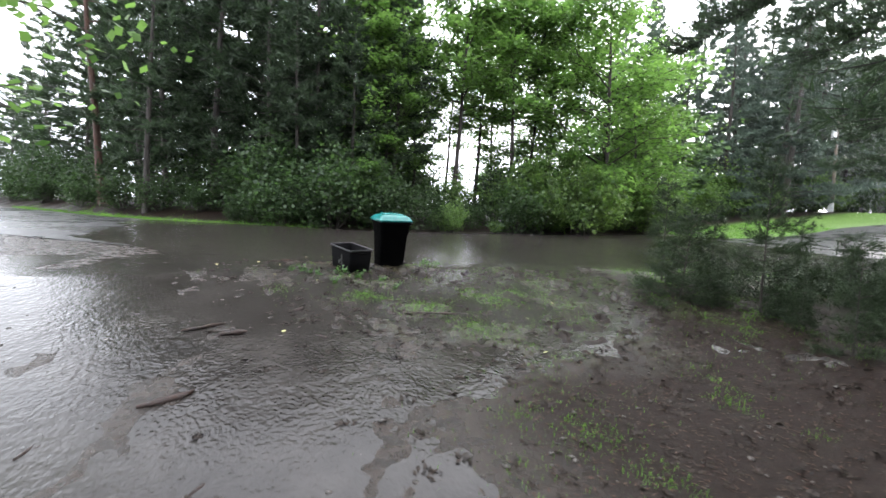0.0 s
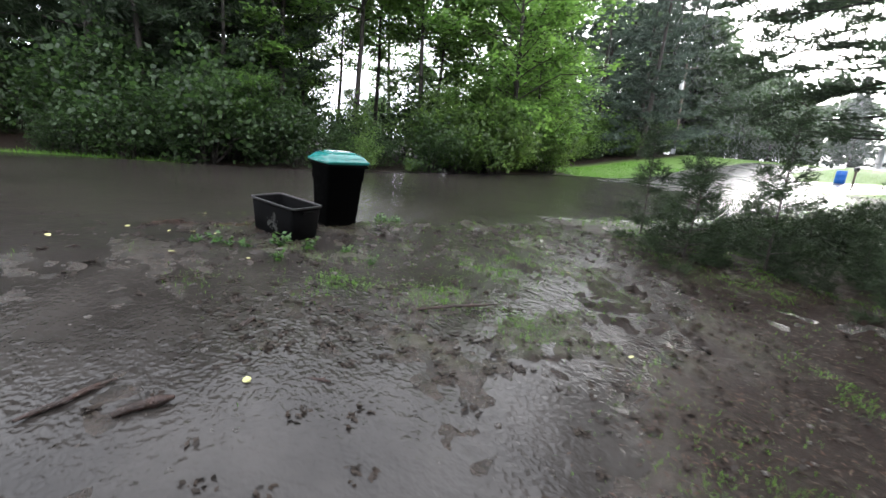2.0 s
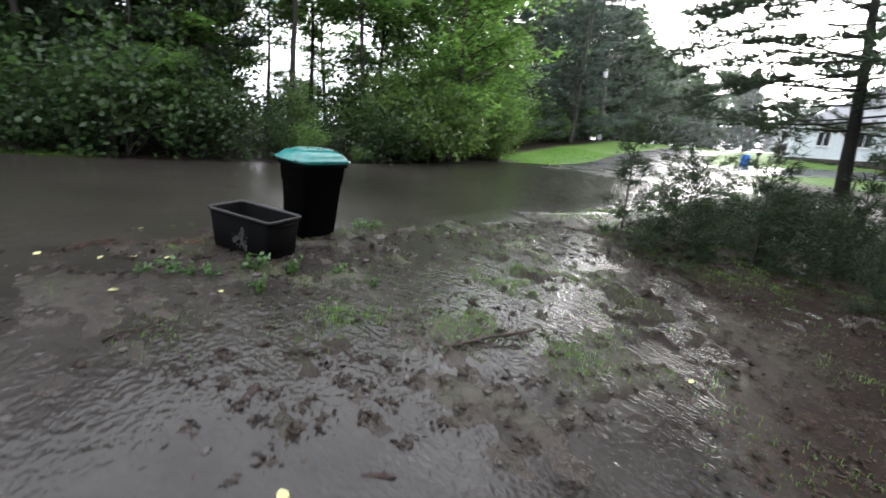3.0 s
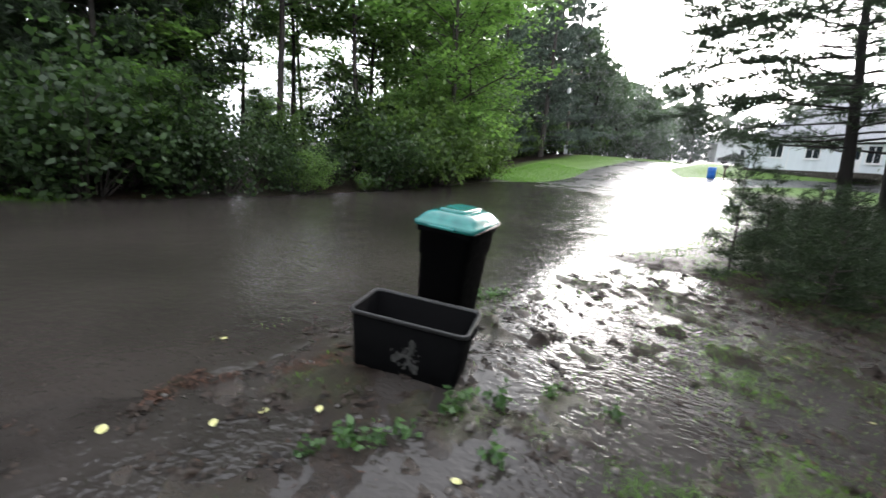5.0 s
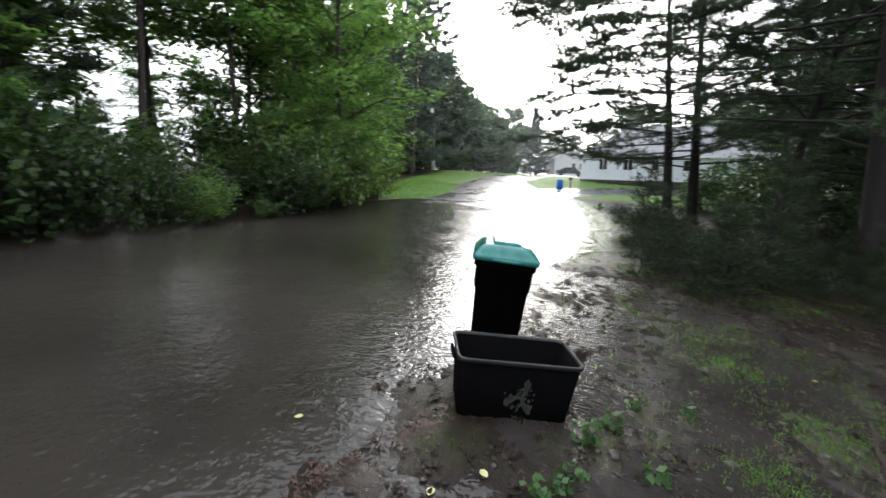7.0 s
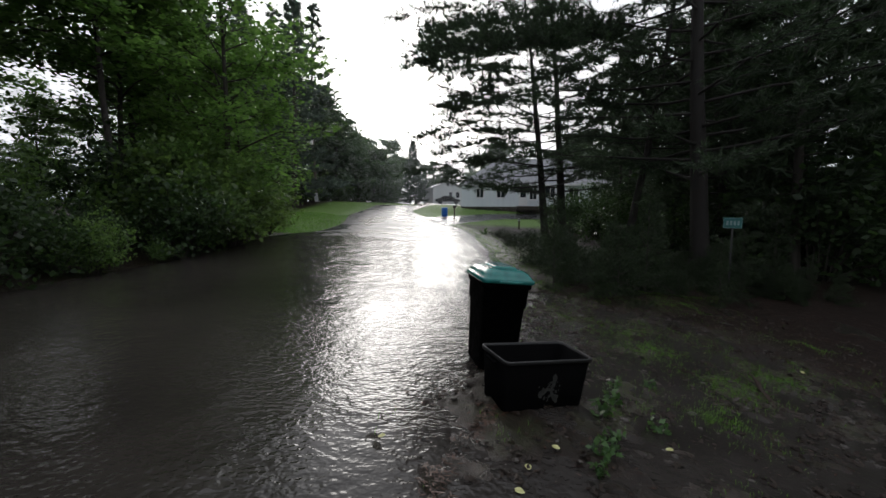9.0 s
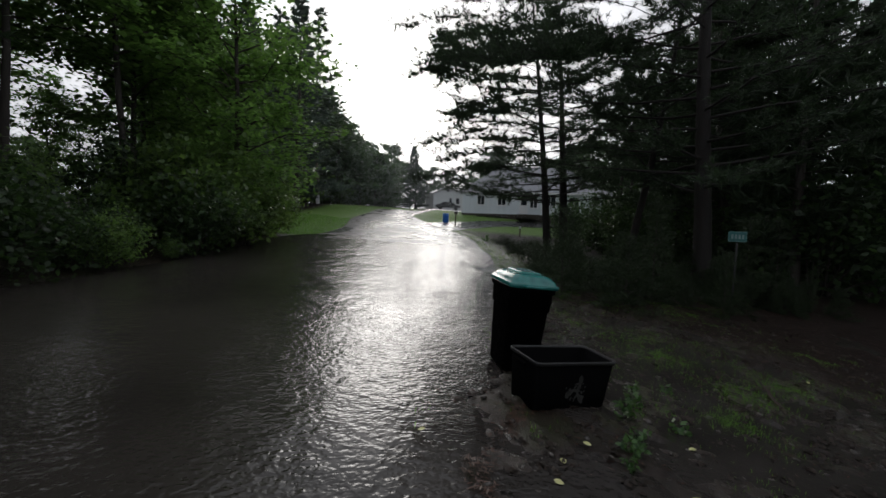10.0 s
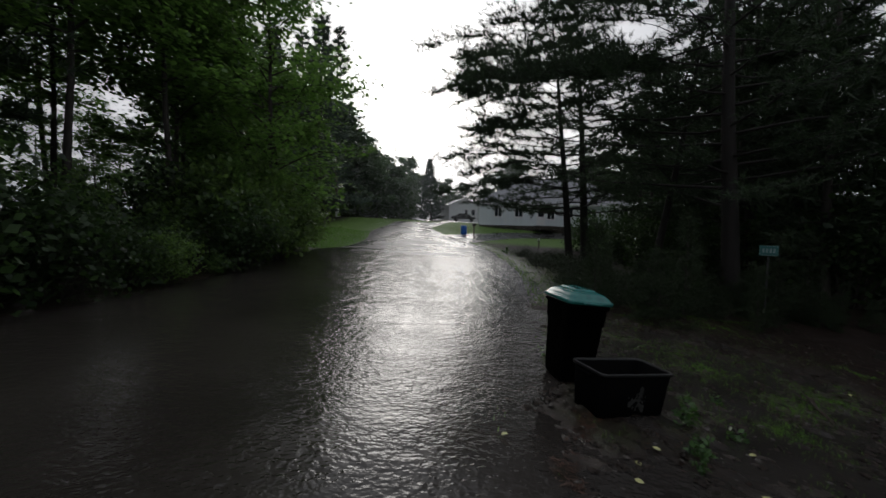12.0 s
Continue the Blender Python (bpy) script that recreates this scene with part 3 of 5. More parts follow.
def pine(seed, h, bare, reach, trunk_r, n_br, mat, bark, cone=False, blade=0.02, tuft=0.17, blades=9, name="pine_tree", sag=0.0, up=0.12, twigs=7, broad=False, fine=True, boughs=()):
    """A pine or spruce: straight trunk, whorls of branches, brushes of needles along the twigs."""
    rng = np.random.RandomState(seed)
    root = empty(name)
    tr = curve_path((0, 0, -0.25), (rng.uniform(-.02, .02), rng.uniform(-.02, .02), 1), h, 14, rng, 0.02, 0.018)
    paths = [(tr, np.linspace(trunk_r, trunk_r * 0.1, 14) * np.r_[1.25, np.ones(13)])]
    cs, ax = [], []
    todo = [(bare + (0.985 - bare) * (i + rng.rand()) / n_br, None) for i in range(n_br)] + [(z0 / h, np.array(tip)) for z0, tip in boughs]
    for i, (f, tip) in enumerate(todo):
        k = f * 13
        a = int(k)
        st = tr[a] + (tr[min(a + 1, 13)] - tr[a]) * (k - a)
        g = (f - bare) / (1 - bare)
        prof = (1 - g) ** 0.9 + 0.05 if cone else np.sin(np.pi * (0.22 + 0.74 * g)) ** 0.8 * (1 - 0.35 * g)
        if broad:
            prof = 1 - 0.85 * max(0.0, g - 0.3) / 0.7
        L = reach * prof * rng.uniform(0.55, 1.05)
        th = i * 2.399 + rng.uniform(-0.4, 0.4)
        br = curve_path(st, (np.cos(th), np.sin(th), up * (0.2 + 1.6 * g) - sag), max(L, 0.15), 8, rng, 0.025, 0.07)
        if tip is not None:
            w = np.linspace(0, 1, 8)[:, None]
            br = st * (1 - w) + tip * w + np.array([[0, 0, 0.5]]) * np.sin(np.pi * w) + rng.normal(size=(8, 3)) * 0.06
            L, th = np.linalg.norm(tip - st), math.atan2(tip[1] - st[1], tip[0] - st[0])
        paths.append((br, np.linspace(max(0.012, trunk_r * 0.2 * (1 - 0.7 * g)), 0.005, 8)))
        for j in range(max(2, int(twigs * (0.4 + L / reach) * (2.4 if tip is not None else 1)))):
            q = rng.uniform(0.22, 1.0) ** (0.7 if tip is not None else 0.8)
            a = min(6, int(q * 7))
            s0 = br[a] + (br[a + 1] - br[a]) * (q * 7 - a)
            sgn = rng.choice([-1, 1])
            hd = np.array([np.cos(th + sgn * rng.uniform(0.3, 1.1)), np.sin(th + sgn * rng.uniform(0.3, 1.1)), rng.uniform(-0.1, 0.3)])
            tw = curve_path(s0, hd, (0.25 + 0.22 * min(L, 5)) * rng.uniform(0.5, 1.1), 5, rng, 0.02, 0.1)
            if fine:
                paths.append((tw[::2], np.array([0.008, 0.006, 0.004])))
            for t0, t1 in zip(tw[:-1], tw[1:]):
                for _ in range(2):
                    cs.append(t0 + (t1 - t0) * rng.rand() + rng.normal(size=3) * 0.05)
                    ax.append((t1 - t0) / (np.linalg.norm(t1 - t0) + 1e-6))
    V, F = tubes(paths[:1], 8)
    V2, F2 = tubes(paths[1:], 5 if fine else 3)
    V, F = np.concatenate([V, V2]), np.concatenate([F, F2 + len(V)])
    part("trunk", mesh_of("trunk", V, F, bark, True), bark, root)
    V, F = tufts(rng, np.array(cs), unit(np.array(ax) + np.array([0, 0, 0.25])), tuft, blades, blade)
    part("crown", mesh_of("crown", V, F, mat), mat, root)
    return root


def shrub(seed, r, h, n_stems, leaf, mat, count, name="shrub", narrow=0.7):
    """A broad shrub: many stems, leaves crowding the outer shell in uneven clumps."""
    rng = np.random.RandomState(seed)
    root = empty(name)
    paths, cl = [], []
    for i in range(n_stems):
        th, w = rng.uniform(0, 6.28), rng.uniform(0.1, 1.0)
        p = curve_path((0.15 * r * np.cos(th), 0.15 * r * np.sin(th), -0.1), (w * np.cos(th), w * np.sin(th), 0.55 + 0.8 * rng.rand()), h * rng.uniform(0.7, 1.15), 6, rng, 0.0, 0.16)
        p[:, :2] *= r / h * 1.1
        paths.append((p, np.linspace(0.018, 0.004, 6)))
        cl += [p[3], p[4], p[5], p[5] + rng.normal(size=3) * 0.2, p[2] + rng.normal(size=3) * 0.25, p[4] + rng.normal(size=3) * 0.3]
    V, F = tubes(paths, 5)
    part("branchwork", mesh_of("branchwork", V, F, BARK, True), BARK, root)
    cl = np.array(cl)
    C = cl[rng.randint(0, len(cl), count)] + rng.normal(size=(count, 3)) * np.array([0.2, 0.2, 0.13]) * (0.7 + 0.35 * r)
    C[:, 2] = np.maximum(C[:, 2], 0.05)
    V, F = leaves(rng, C, leaf, leaf * narrow, 0.55)
    part("foliage", mesh_of("foliage", V, F, mat), mat, root)
    return root


def stand(ob, x, y, turn=0.0, scale=1.0, z=None, lean=(0, 0)):
    z = float(height(x, y)) + 0.0 if z is None else z
    ob.matrix_basis = pose(x, y, z, lean[0], lean[1], turn) @ Matrix.Diagonal((scale, scale, scale, 1))
    return ob


def again(ob, x, y, turn=0.0, scale=1.0, lean=(0, 0)):
    z = float(height(x, y))
    c = copy_thing(ob, pose(x, y, z, lean[0], lean[1], turn))
    c.scale = (scale, scale, scale)
    return c


# maples along the far verge
maples = [broadleaf(11 + i, h, cf, rc, tr, nl, 9, 0.2, MAPLE, BARK, lean=ln, density=0.6) for i, (h, cf, rc, tr, nl, ln) in enumerate([
    (14.0, 0.17, 4.5, 0.16, 46, (0.0, -0.03)), (11.5, 0.25, 2.8, 0.12, 30, (-0.02, 0.0)), (9.0, 0.12, 3.6, 0.10, 30, (0.03, -0.04)), (13.5, 0.42, 2.6, 0.14, 24, (0.02, 0.02))])]
LM = "leafy green maple on the far road verge, dripping wet"
for ob, x, y, tn in zip(maples, (18.3, 15.2, 21.3, 10.6), (15.9, 18.2, 16.2, 18.6), (0, 40, 100, 10)):
    tagged(stand(ob, x, y, tn), LM, "tree", "maples along the road")
maples[3]["label"] = "tall thin maple with a bare black lower trunk"
for k, x, y, tn, s in [(3, 13.4, 17.2, 130, 0.95), (1, 24.5, 18.5, 200, 1.0), (1, 20.0, 19.0, 310, 1.0), (1, 9.6, 21.6, 140, 0.85), (3, 7.6, 20.0, 170, 0.95), (1, 7.2, 19.0, 30, 0.85), (3, 17.2, 19.0, 250, 0.95), (3, 13.4, 21.0, 60, 0.9), (3, 16.2, 23.4, 200, 0.95), (3, 12.4, 23.2, 20, 0.8)]:
    again(maples[k], x, y, tn, s)

for k, (x, y, sc) in enumerate([(13.2, 23.0, 0.3), (15.6, 23.4, 0.45), (18.0, 23.0, 0.5), (20.6, 23.6, 0.5)]):
    again(maples[1], x, y, 70 * k, sc)

# shrubs under them
shr = [shrub(31, 1.2, 2.0, 18, 0.125, SHRUB, 2400), shrub(32, 1.0, 1.5, 16, 0.105, SHRUB, 2400), shrub(33, 1.25, 2.3, 20, 0.14, BRIGHT, 3000)]
LS = "dense wet roadside shrub with dark green leaves"
for s, (x, y, tn) in zip(shr, [(6.5, 15.6, 0), (3.2, 16.6, 30), (17.0, 15.1, 60)]):
    tagged(stand(s, x, y, tn), LS, "shrub", "shrubs along the road")
shr[2]["label"] = "bright green shrub hanging over the flooded road"
rs = np.random.RandomState(5)
for x in np.arange(0.4, 22.6, 0.95):
    e = float(np.interp(x, FAR_EDGE[:, 0], FAR_EDGE[:, 1]))
    k = 2 if x > 8.5 and rs.rand() < 0.75 else (0 if rs.rand() < 0.6 else 1)
    again(shr[k], x + rs.uniform(-.3, .3), e + 1.0 + rs.uniform(-0.35, 0.9), rs.uniform(0, 360), rs.choice([0.45, 0.7, 0.9, 1.05, 1.25]) * rs.uniform(0.9, 1.1) * (0.55 if 6.4 < x < 11 else 1.0))
for x in np.arange(1.0, 24, 1.5):
    e = float(np.interp(x, FAR_EDGE[:, 0], FAR_EDGE[:, 1]))
    again(shr[0 if rs.rand() < 0.6 else 2 if x > 9 else 1], x + rs.uniform(-.4, .4), e + 2.8 + rs.uniform(-0.5, 1.2), rs.uniform(0, 360), rs.uniform(0.9, 1.55) * (0.6 if 6.4 < x < 12 else 1.0))
for x, y in [(-2.5, 22.5), (-4.2, 24.2), (-0.8, 21.2), (-6.5, 27.5), (-9.5, 32.5), (-1.5, 24.5), (2.2, 18.2), (-12.5, 37), (-15, 40)]:
    again(shr[1], x, y, rs.uniform(0, 360), rs.uniform(0.8, 1.25))

for k in range(16):
    x = -14 + 17 * rs.rand()
    again(shr[0], x, float(np.interp(x, FAR_EDGE[:, 0], FAR_EDGE[:, 1])) + 4 + 7 * rs.rand(), rs.uniform(0, 360), rs.uniform(1.2, 1.9))
# young maples whose lower leaves hang over the water, and thicket behind
for x, off, sc in [(13.6, 1.5, 0.38), (15.6, 1.2, 0.46), (17.4, 1.4, 0.4), (19.6, 1.3, 0.42), (5.4, 1.8, 0.3)]:
    e = float(np.interp(x, FAR_EDGE[:, 0], FAR_EDGE[:, 1]))
    c = again(maples[2], x, e + off, rs.uniform(0, 360), sc)
    c["label"] = "young maple hanging its leaves over the flooded road"
for x, y in [(4.5, 20.2), (6.6, 21.2), (8.6, 22.4), (10.0, 24.6), (5.6, 23.0), (11.6, 26.8), (3.0, 22.4), (7.6, 25.0)]:
    again(shr[0], x, y, rs.uniform(0, 360), rs.uniform(1.5, 2.0))
# pine wood behind the verge
wood = [pine(51, 15, 0.10, 3.6, 0.17, 72, NEEDLE, BARK, blade=0.09, tuft=0.44, blades=3, twigs=6, fine=False), pine(52, 17, 0.17, 3.5, 0.19, 70, NEEDLE, BARK, blade=0.09, tuft=0.44, blades=3, twigs=6, fine=False)]
LW = "dark wet pine at the edge of the roadside wood"
tagged(stand(wood[0], 2.0, 21.5), LW, "tree", "pines of the roadside wood")
tagged(stand(wood[1], -0.4, 23.5, 50), LW, "tree", "pines of the roadside wood")
for k, x, y, s in [(0, 4.4, 21.0, 0.95), (1, 6.2, 23.5, 1.0), (0, 0.8, 26, 1.0), (1, 3.4, 25.5, 1.0), (0, -2.6, 26.5, 1.05), (1, 2.2, 30.5, 1.1), (1, -4.5, 31, 1.0), 
                   (1, -8.5, 36.5, 0.75), (0, -12, 42, 0.62), (1, -16, 47, 0.6), (0, -20, 53, 0.62), (1, -6, 39, 1), (0, -25, 60, 0.7), (1, -33, 58, 0.62), (0, -36, 50, 0.62), (1, -33, 42, 0.62), (0, -42, 62, 0.7), (1, -30, 68, 0.7), (0, -18, 58, 0.8), (0, -13.5, 47, 1), (1, -3, 22.6, 0.8), (0, 5.4, 18.6, 0.6), (1, 7.4, 18.8, 0.7), (0, 3.2, 19.2, 0.65), (1, -16, 52, 0.7), (0, -7, 45, 0.8), (1, -2, 42, 0.9), (0, -28, 56, 0.65),
                   (1, -1.5, 29, 1.1), (0, 5.5, 28, 1.1), (1, 8.5, 27, 1.1), (0, -4.5, 35, 1.1), (1, 0, 34, 1.15), (0, 4, 34, 1.15), (1, 8, 33, 1.1), (0, -9, 41, 1.1), (1, -2, 38, 1.1), (0, 11, 30, 1.0), (1, 9.4, 24.6, 0.9), (0, 7.0, 21.6, 0.8)]:
    again(wood[k], x, y, rs.uniform(0, 360), s)
red = pine(57, 17, 0.45, 2.6, 0.2, 34, NEEDLE, RED_BARK, blade=0.03, tuft=0.24, blades=8)
tagged(stand(red, -5.6, 27.3, 0, lean=(0, -1)), "tall pine with a bare reddish trunk beside the road", "tree", "pines of the roadside wood")

# pines of the yard; the first reaches far over the road
rt = np.random.RandomState(8)
REACH = [(z, (rt.uniform(-3.2, 1.6), rt.uniform(4.4, 7.0), z + rt.uniform(-1.1, 0.2))) for z in np.arange(4.6, 13.0, 0.55)]
yard = [pine(61, 15, 0.2, 6.0, 0.24, 64, NEEDLE, PINE_BARK, blade=0.026, tuft=0.21, blades=7, twigs=14, up=0.02, broad=True, boughs=REACH), pine(62, 16, 0.2, 6.6, 0.29, 72, NEEDLE, PINE_BARK, blade=0.026, tuft=0.21, blades=7, twigs=14, up=0.02, broad=True)]
LY = "tall yard pine with long drooping branches"
tagged(stand(yard[0], 21.4, 0.4, lean=(-6, 0)), LY, "tree", "pines of the yard")
tagged(stand(yard[1], 11.1, -0.85, 20, lean=(-4.7, 1.7)), "thick-trunked yard pine with a wide dark crown", "tree", "pines of the yard")
for k, x, y, tn, s, ln in [(1, 23.8, -1.5, 120, 1.0, (2.5, 4.3)), (0, 19.5, -8, 75, 1.0, (0, 0)), (1, 15.5, -5.2, 250, 0.95, (0, 0))]:
    again(yard[k], x, y, tn, s, ln)

leaner = pine(63, 14, 0.3, 4.6, 0.18, 44, NEEDLE, PINE_BARK, blade=0.026, tuft=0.21, blades=7, twigs=15, up=0.05, broad=True,
              boughs=[(9.0, (-3.5, 9.4, 4.9)), (9.4, (-2.3, 9.3, 5.8)), (8.6, (-4.5, 7.9, 5.1)), (9.8, (-0.8, 9.3, 6.8)), (8.2, (-5.3, 6.3, 5.5)), (10.2, (-3.3, 8.5, 7.4)), (7.6, (-0.3, 7.9, 5.1)), (10.6, (-4.9, 6.9, 7.6)), (8.8, (0.5, 8.9, 6.2))])
tagged(stand(leaner, 15.55, -0.85, lean=(9, 0)), "leaning yard pine with long boughs over the drive", "tree", "pines of the yard")

# the pine wood behind the yard
for k, x, y in [(0, 11.5, -4.5), (1, 17.5, -6.5), (0, 9, -9.5), (1, 13.5, -12), (0, 22, -9), (1, 23, -14), (0, 28, -8), (1, 33, -10), (0, 6, -12), (1, 9, -17), (0, 15, -18), (1, 21, -20), (0, 27, -19), (1, 33, -18), (0, 38, -14), (1, 30, -13), (0, 18, -11),
                (1, 11, -14), (0, 16, -14.5), (1, 19.5, -16), (0, 25, -15.5), (1, 28.5, -16), (0, 12, -21), (1, 18, -23), (0, 24, -23), (1, 30, -22), (0, 36, -21), (1, 7.5, -21), (0, 25.5, -11.5), (1, 35, -15), (0, 40, -20)]:
    c = again(wood[k], x, y, rs.uniform(0, 360), rs.uniform(0.85, 1.05))
    c["label"], c["group"] = "dark pine in the wood behind the yard", "pines behind the yard"

for k in range(26):
    x, y = 10.5 + 24 * rs.rand(), -4.0 - 13 * rs.rand()
    c = again(shr[0], x, y, rs.uniform(0, 360), rs.uniform(1.2, 2.0))
    c["label"], c["group"] = "dark undergrowth beneath the yard pines", "undergrowth in the yard wood"

# pines out of view, added to darken reflections and light from behind
for k, x, y in [(0, -8.5, -8), (1, -5, -11), (0, -1, -12), (1, 3.5, -13), (0, -11, -4), (1, -12, 1), (0, -12.5, 6), (1, -15, 11), (0, -16, 4), (1, -14, -9), (0, -9, -13), (1, 0.5, -16), (0, -19, 14)]:
    c = again(wood[k], x, y, rs.uniform(0, 360), rs.uniform(0.9, 1.05))
    c["label"], c["group"] = "unseen pine added behind the drive to block sky light", "pines behind the yard"

# young pines beside the drive
rs = np.random.RandomState(15)
young = [pine(71 + i, h, 0.04, rc, 0.022, nb, NEEDLE_YOUNG, BARK, cone=True, blade=0.010, tuft=0.13, blades=7, twigs=6, name="young_pine", up=0.35, fine=False) for i, (h, rc, nb) in enumerate([(2.3, 0.48, 20), (1.8, 0.72, 30), (2.7, 0.5, 22)])]
LP = "young pine sapling with upright leader beside the drive"
for s, (x, y, tn) in zip(young, [(8.3, 4.9, 0), (7.4, 3.9, 50), (7.9, 2.9, 90)]):
    tagged(stand(s, x, y, tn), LP, "sapling", "young pines by the drive")
for k in range(58):
    u, w = rs.rand(), rs.rand()
    x = 7.2 + 0.35 * (4 - (5.2 - 7.5 * u)) * 0.25 + 5.0 * w ** 1.2
    y = 4.5 - 6.5 * u + 0.3 * rs.randn() - 0.12 * (x - 7)
    again(young[1 if rs.rand() < 0.4 else 0], x, y, rs.uniform(0, 360), rs.uniform(0.3, 0.58))
for x, y, s in [(9.1, 4.4, 0.7), (7.3, 1.6, 0.7), (10.5, 3.6, 0.75), (8.4, 0.2, 0.9), (9.6, 1.6, 0.9), (8.9, -1.2, 0.9)]:
    again(young[(0, 2)[rs.randint(2)]], x, y, rs.uniform(0, 360), s)
# low wet undergrowth round their feet
low = shrub(36, 0.8, 0.7, 14, 0.14, NEEDLE_YOUNG, 1100, "low_shrub", 0.14)
tagged(stand(low, 9.4, 3.4), "low dark undergrowth round the young pines", "shrub", "undergrowth by the drive")
for k in range(30):
    x, y = 8.7 + 4.5 * rs.rand() ** 1.3, 4.2 - 6.6 * rs.rand()
    again(low, x, y, rs.uniform(0, 360), rs.uniform(0.35, 0.65))
for k in range(36):
    x = 10.5 + 19 * rs.rand()
    again(low, x, near_edge_y(x) - 1.6 - 2.5 * rs.rand(), rs.uniform(0, 360), rs.uniform(0.6, 1.2))

# leaves that hang in from a tree beside the drive
over = broadleaf(91, 6.5, 0.5, 3.0, 0.12, 14, 7, 0.13, MAPLE, BARK, name="maple_tree", density=0.7)
limb = np.array([(0, 0, 2.4), (0.9, 0.4, 3.0), (1.9, 0.8, 3.45), (2.75, 1.05, 3.5), (3.2, 1.15, 3.3)])
V, F = tubes([(limb, np.array([0.05, 0.035, 0.022, 0.012, 0.005]))], 6)
bough = part("bough", mesh_of("bough", V, F, BARK, True), BARK, over)
rb = np.random.RandomState(3)
C = np.repeat(limb[2:], 34, 0) + rb.normal(size=(102, 3)) * np.array([0.32, 0.3, 0.22])
V, F = leaves(rb, C, 0.13, 0.11, 0.6)
tagged(part("spray", mesh_of("spray", V, F, MAPLE), MAPLE, bough), kind="stuff")
tagged(stand(over, -4.0, 4.6), "young maple whose branches hang over the drive", "tree")

# far woods beyond the bend, haze painted into their foliage colours
spr = [pine(81, 19, 0.04, 4.2, 0.25, 100, HAZED_SPRUCE, BARK, cone=True, blade=0.09, tuft=0.40, blades=4, twigs=6, name="spruce_tree", up=0.05, fine=False), pine(82, 10.5, 0.03, 2.5, 0.16, 130, HAZED_SPRUCE, BARK, cone=True, blade=0.06, tuft=0.3, blades=5, twigs=8, name="spruce_tree", up=0.05, fine=False)]
LF = "tall spruce at the bend of the road, needles paled for haze"
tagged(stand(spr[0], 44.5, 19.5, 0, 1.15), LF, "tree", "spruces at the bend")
tagged(stand(spr[1], 78, 5.6, 0, 1.15), "single spruce behind the neighbour's drive, needles paled for haze", "tree")
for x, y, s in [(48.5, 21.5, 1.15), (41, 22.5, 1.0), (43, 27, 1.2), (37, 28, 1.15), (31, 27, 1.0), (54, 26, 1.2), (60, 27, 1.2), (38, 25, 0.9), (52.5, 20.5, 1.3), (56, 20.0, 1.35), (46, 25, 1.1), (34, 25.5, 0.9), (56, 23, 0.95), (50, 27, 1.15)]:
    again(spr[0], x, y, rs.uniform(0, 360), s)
ftree = [broadleaf(95, 10, 0.12, 3.6, 0.2, 34, 9, 0.52, HAZED_LEAF, BARK, density=0.22, name="broadleaf_tree"), broadleaf(96, 12, 0.1, 4.0, 0.22, 34, 9, 0.54, HAZED_LEAF, BARK, density=0.22, name="broadleaf_tree")]
LB = "green broadleaf tree in the distance, leaves paled for haze"
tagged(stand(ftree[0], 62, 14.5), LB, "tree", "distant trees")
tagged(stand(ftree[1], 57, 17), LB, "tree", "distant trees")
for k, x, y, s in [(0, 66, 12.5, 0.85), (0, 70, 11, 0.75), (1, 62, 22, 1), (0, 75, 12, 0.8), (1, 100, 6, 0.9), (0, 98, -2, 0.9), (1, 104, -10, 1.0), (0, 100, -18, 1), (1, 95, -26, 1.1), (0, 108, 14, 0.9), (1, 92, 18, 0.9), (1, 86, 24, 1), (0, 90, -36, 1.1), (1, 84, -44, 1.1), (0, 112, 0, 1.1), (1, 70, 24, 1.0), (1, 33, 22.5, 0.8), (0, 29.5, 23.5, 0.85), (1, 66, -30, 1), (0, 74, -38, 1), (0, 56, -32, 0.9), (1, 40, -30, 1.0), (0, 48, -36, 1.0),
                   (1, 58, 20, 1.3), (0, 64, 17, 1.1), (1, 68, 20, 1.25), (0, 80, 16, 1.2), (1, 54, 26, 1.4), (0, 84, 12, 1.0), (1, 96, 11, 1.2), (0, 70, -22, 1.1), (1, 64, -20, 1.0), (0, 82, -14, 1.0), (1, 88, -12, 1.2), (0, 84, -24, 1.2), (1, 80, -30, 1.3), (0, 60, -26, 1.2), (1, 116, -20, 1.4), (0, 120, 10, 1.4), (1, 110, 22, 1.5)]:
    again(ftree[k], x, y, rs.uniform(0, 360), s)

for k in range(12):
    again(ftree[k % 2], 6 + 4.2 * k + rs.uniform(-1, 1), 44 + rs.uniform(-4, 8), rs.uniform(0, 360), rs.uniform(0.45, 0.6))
for k in range(40):
    x = 27 + 32 * rs.rand()
    e = float(np.interp(x, FAR_EDGE[:, 0], FAR_EDGE[:, 1]))
    c = again(shr[0 if rs.rand() < 0.5 else 2], x, e + 8.6 + 2.5 * rs.rand(), rs.uniform(0, 360), rs.uniform(1.1, 1.8))
    c["label"], c["group"] = "dense wet shrub at the edge of the distant wood", "shrubs at the bend"
for k in range(16):
    c = again(shr[0], 58 + 1.3 * k + rs.uniform(-.4, .4), 17.5 - 0.6 * k + rs.uniform(-.6, .6), rs.uniform(0, 360), rs.uniform(1.2, 1.7))
    c["label"], c["group"] = "dense wet shrub at the edge of the distant wood", "shrubs at the bend"
